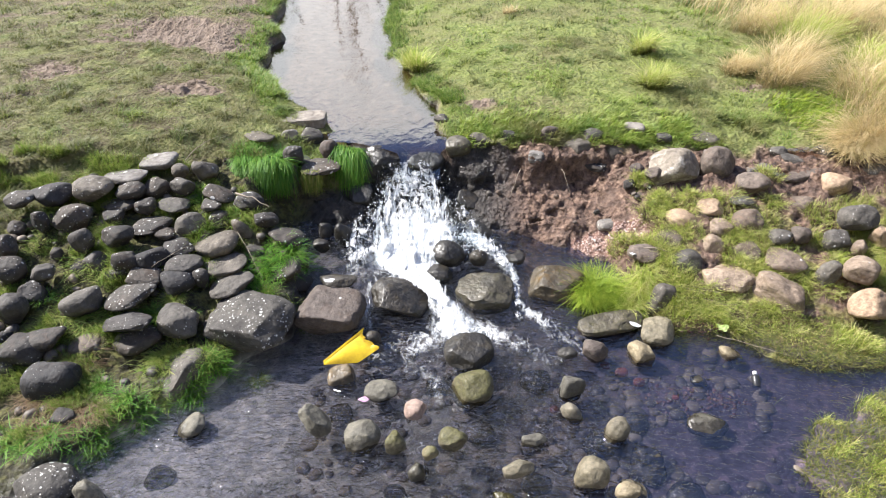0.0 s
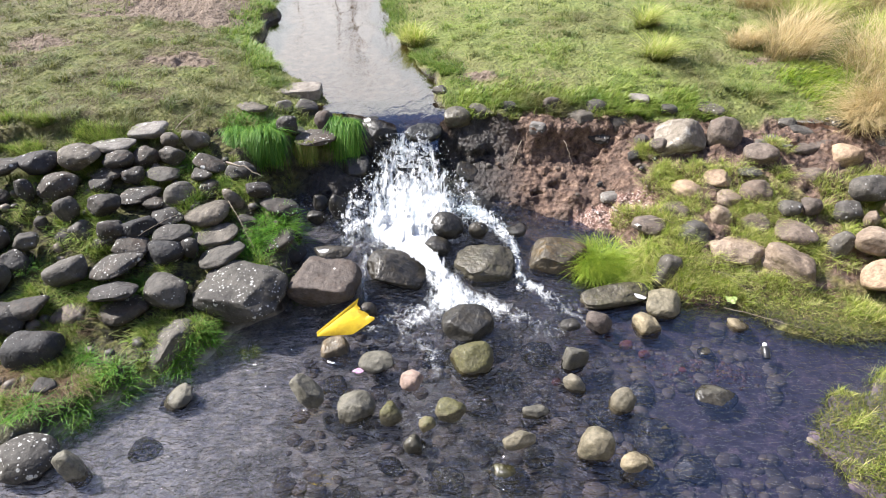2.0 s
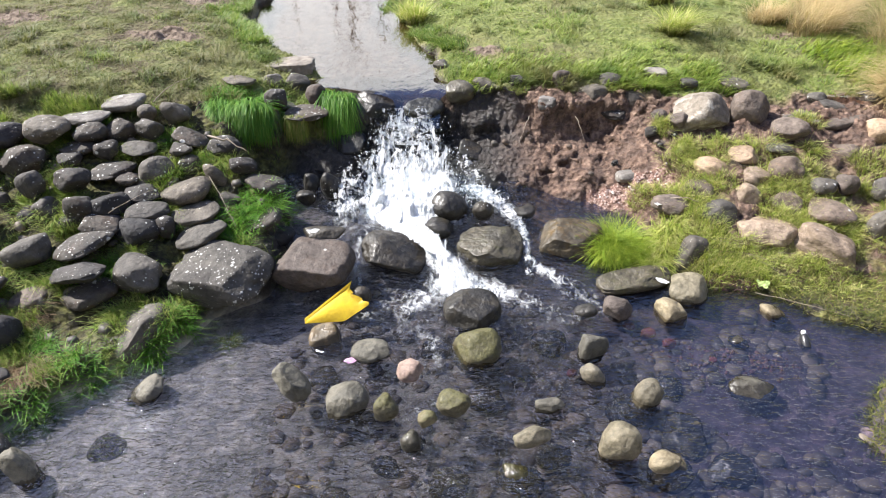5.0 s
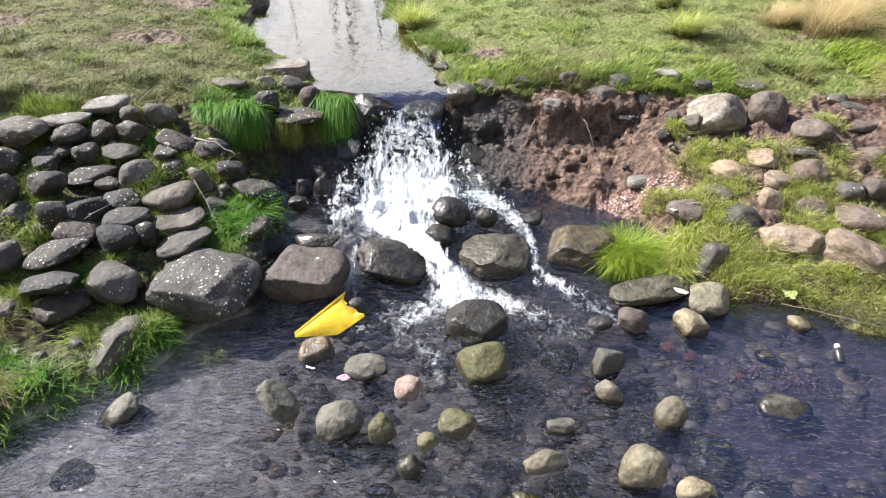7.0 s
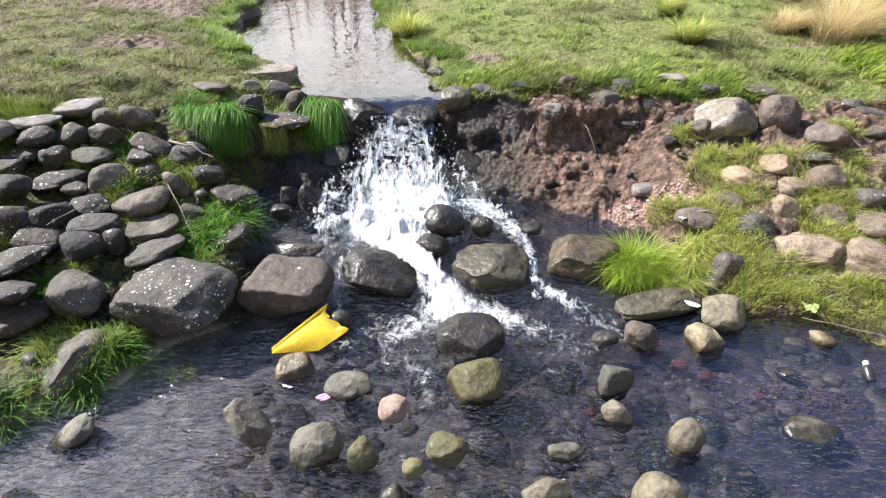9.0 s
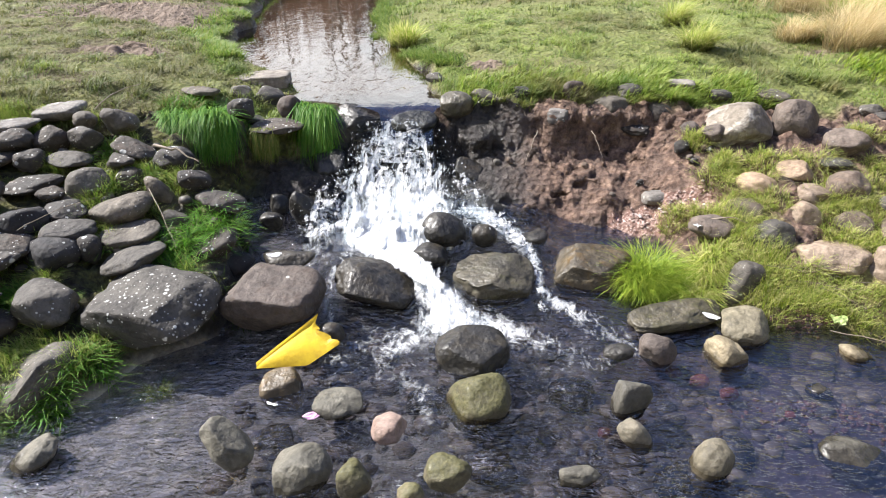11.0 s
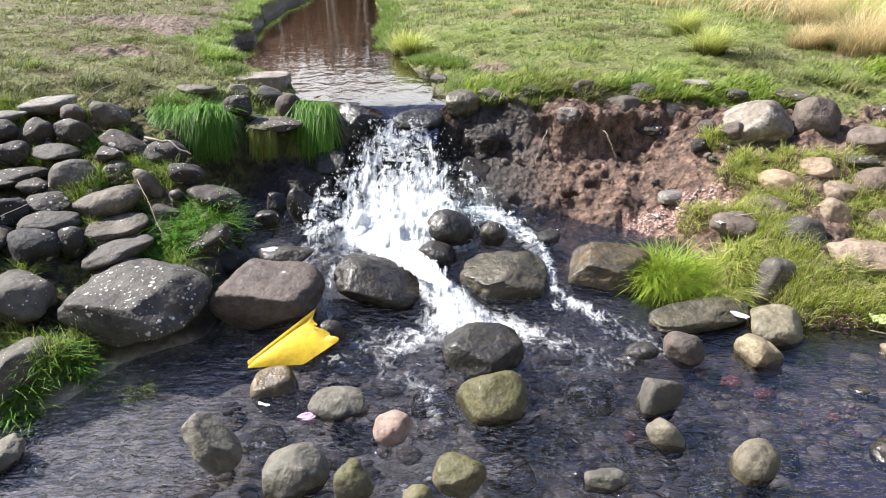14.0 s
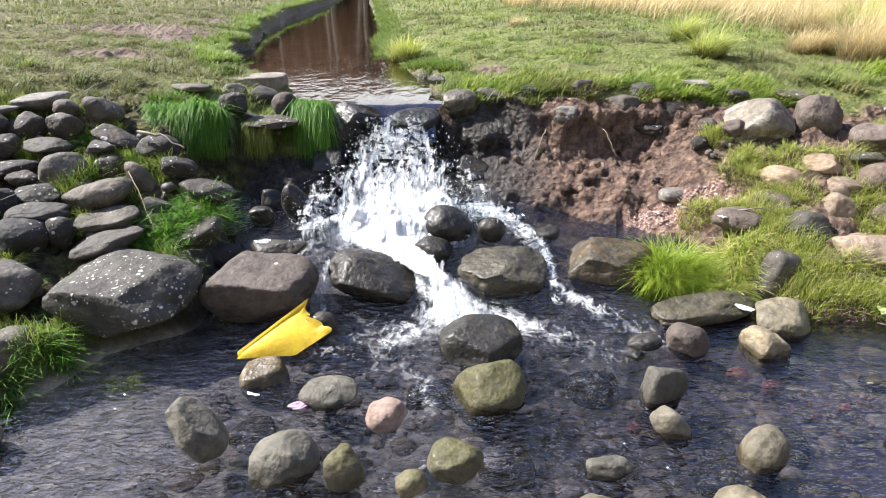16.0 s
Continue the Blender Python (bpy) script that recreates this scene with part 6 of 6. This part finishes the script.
def build_yellow():
    piece = tagged(new("yellow_plastic_piece"), "broken bright yellow plastic panel leaning on a stone", "plastic piece")
    tip, corner, top = (-0.854, 3.80, 0.03), (-0.445, 3.865, 0.13), (-0.572, 3.955, 0.20)

    def ragged(p, u, v):
        # the lower edge sags towards the water, the torn end is notched
        sag = (1 - v) * np.where(u < 0.62, u / 0.62, (1 - u) / 0.38)
        p[:, 2] -= 0.048 * sag
        p[:, 1] -= 0.035 * sag
        end = smooth(0.88, 1.0, u)
        p[:, 0] += end * (0.010 * np.sin(v * 19) - 0.035 * np.exp(-((v - 0.62) / 0.16) ** 2))
        p[:, 2] += end * 0.008 * np.sin(v * 14)
        return p

    part("panel", sheet_thing("panel", "", "", [tip, corner, top, (-0.85, 3.81, 0.04)], 26, 16, 0.005, YELLOW, 0.014, ragged), piece)
    part("flange", sheet_thing("flange", "", "", [(-0.852, 3.807, 0.038), (-0.573, 3.953, 0.202), (-0.560, 3.975, 0.238), (-0.858, 3.82, 0.052)], 14, 3, 0.006, YELLOW, 0.003), piece)
    return piece


build_yellow()


def scrap(name, label, at, size, turn, material, seed):
    """A crumpled flat bit of litter."""
    rng = np.random.RandomState(seed)
    u, v = (g.ravel() for g in np.meshgrid(np.linspace(-0.5, 0.5, 7), np.linspace(-0.5, 0.5, 6)))
    q = np.stack([u * size[0] * (1 + 0.2 * np.sin(v * 5)), v * size[1] * (1 + 0.25 * np.sin(u * 7 + seed)), 0.18 * size[1] * rng.rand(len(u))], 1)
    n = len(q)
    f = grid_faces(6, 7)
    rim = list(range(7)) + list(range(13, n, 7)) + list(range(n - 2, n - 8, -1)) + list(range(n - 14, 0, -7))
    walls = [[rim[i], rim[(i + 1) % len(rim)], rim[(i + 1) % len(rim)] + n, rim[i] + n] for i in range(len(rim))]
    ob = new(name, mesh_from(name, np.concatenate([q, q + [0, 0, 0.003]]), np.concatenate([f[:, ::-1], f + n, np.array(walls)]), material, False))
    ob.matrix_world = pose(*at, *turn)
    return tagged(ob, label, "litter")


scrap("plastic_scrap", "dirty white plastic scrap on a wet rock", (-0.88, 4.43, 0.335), (0.075, 0.03), (12, 0, 8), WHITE_LITTER, 1)
scrap("plastic_scrap", "white plastic scrap wedged beside a cobble", (1.50, 4.20, 0.07), (0.08, 0.03), (15, 10, -20), WHITE_LITTER, 2)
scrap("sweet_wrapper", "purple and pink wrapper caught in the current", (-0.50, 3.47, 0.02), (0.10, 0.035), (10, 0, 25), PINK_LITTER, 3)
scrap("plastic_scrap", "small white plastic strip under a stone", (-0.72, 3.55, 0.015), (0.05, 0.012), (10, 0, -20), WHITE_LITTER, 4)
scrap("plastic_scrap", "grey-white scrap lying in the tussock grass", (1.58, 4.80, 0.33), (0.05, 0.03), (10, 5, 30), WHITE_LITTER, 5)
scrap("fallen_leaf", "pale green leaf on the pool's grassy edge", (2.16, 4.16, 0.07), (0.07, 0.05), (25, 0, -15), LEAF, 6)


def build_bottle():
    """A small black and white plastic bottle standing askew in the shallows."""
    ob = tagged(new("plastic_bottle"), "small black plastic bottle with a white cap in shallow water", "bottle")

    def lathe(name, rings, material, label=""):
        v, f = [], []
        for r, z in rings:
            v += [(r * math.cos(6.283 * k / 14), r * math.sin(6.283 * k / 14), z) for k in range(14)]
        for i in range(len(rings) - 1):
            f += [[i * 14 + k, i * 14 + (k + 1) % 14, (i + 1) * 14 + (k + 1) % 14, (i + 1) * 14 + k] for k in range(14)]
        return part(name, mesh_from(name, v, f, material), ob, label)

    lathe("body", [(0.0, 0), (0.024, 0.0), (0.027, 0.006), (0.027, 0.075), (0.022, 0.088), (0.012, 0.096), (0.0, 0.097)], BLACK_LITTER)
    lathe("cap", [(0.0, 0.094), (0.014, 0.094), (0.015, 0.098), (0.015, 0.116), (0.012, 0.12), (0.0, 0.12)], WHITE_LITTER, "white screw cap")
    ob.matrix_world = pose(2.24, 3.62, -0.02, -60, 30, 10)
    return ob


build_bottle()


# ---- far trees, seen in the stream's reflection ----
def bare_tree(at, tall, seed):
    rng = random.Random(seed)
    tree = tagged(new("bare_tree"), "tall leafless winter tree far behind the stream", "tree", "far bare trees")
    tree.location = at

    def run(start, way, length, r, bend):
        pts, rad, p, d = [], [], Vector(start), Vector(way).normalized()
        for i in range(7):
            pts.append(p.copy())
            rad.append(r * (1 - 0.8 * i / 6))
            d = (d + Vector((rng.uniform(-1, 1), rng.uniform(-1, 1), rng.uniform(-0.3, 0.6))) * bend).normalized()
            p = p + d * length / 6
        return pts, rad

    tp, tr = run((0, 0, -0.3), (0, 0, 1), tall, tall * 0.011, 0.06)
    v, f = tube(tp, tr, 8)
    part("trunk", mesh_from("trunk", v, f, BARK), tree)
    verts, faces = [], []

    def grow(pts, length, r, depth):
        for i in range(2, 7):
            for _ in range(1 if depth else 2):
                a = rng.uniform(0, 6.283)
                way = Vector((math.cos(a), math.sin(a), rng.uniform(0.5, 1.3)))
                q, qr = run(pts[i], way, length * rng.uniform(0.6, 1.1) * (1.15 - 0.1 * i), r * (1.1 - 0.12 * i), 0.22)
                vv, ff = tube(q, qr, 4)
                o = len(verts)
                verts.extend(vv)
                faces.extend([[k + o for k in g] for g in ff])
                if depth:
                    grow(q, length * 0.45, r * 0.4, depth - 1)

    grow(tp, tall * 0.30, tall * 0.0035, 1)
    part("limbs", mesh_from("limbs", verts, faces, BARK), tree)
    return tree


for i, (x, y, tall) in enumerate([(-5.4, 46, 13), (-8.2, 50, 16), (-9.4, 54, 16), (-12.0, 50, 13), (-7.2, 58, 17), (3.5, 66, 14)]):
    bare_tree((x, y, 1.1), tall, 400 + i)


def far_woods():
    rng = np.random.RandomState(501)
    n = 26000
    x, y = rng.uniform(-60, 60, n), rng.uniform(62, 78, n)
    h = (8.0 + 9.0 * fbm(x * 0.15, y * 0.1, 3.0)) * rng.uniform(0.6, 1.1, n)
    me = blades("far_woods", x, y, ground_height(x, y), h, rng.uniform(0.08, 0.26, n), rng.uniform(0.0, 0.3, n), rng.uniform(0, 6.28, n), TWIGS, rng, 2)
    return tagged(new("far_woods", me), "brown leafless scrub wood closing the meadow", "woods", kind="stuff")


far_woods()
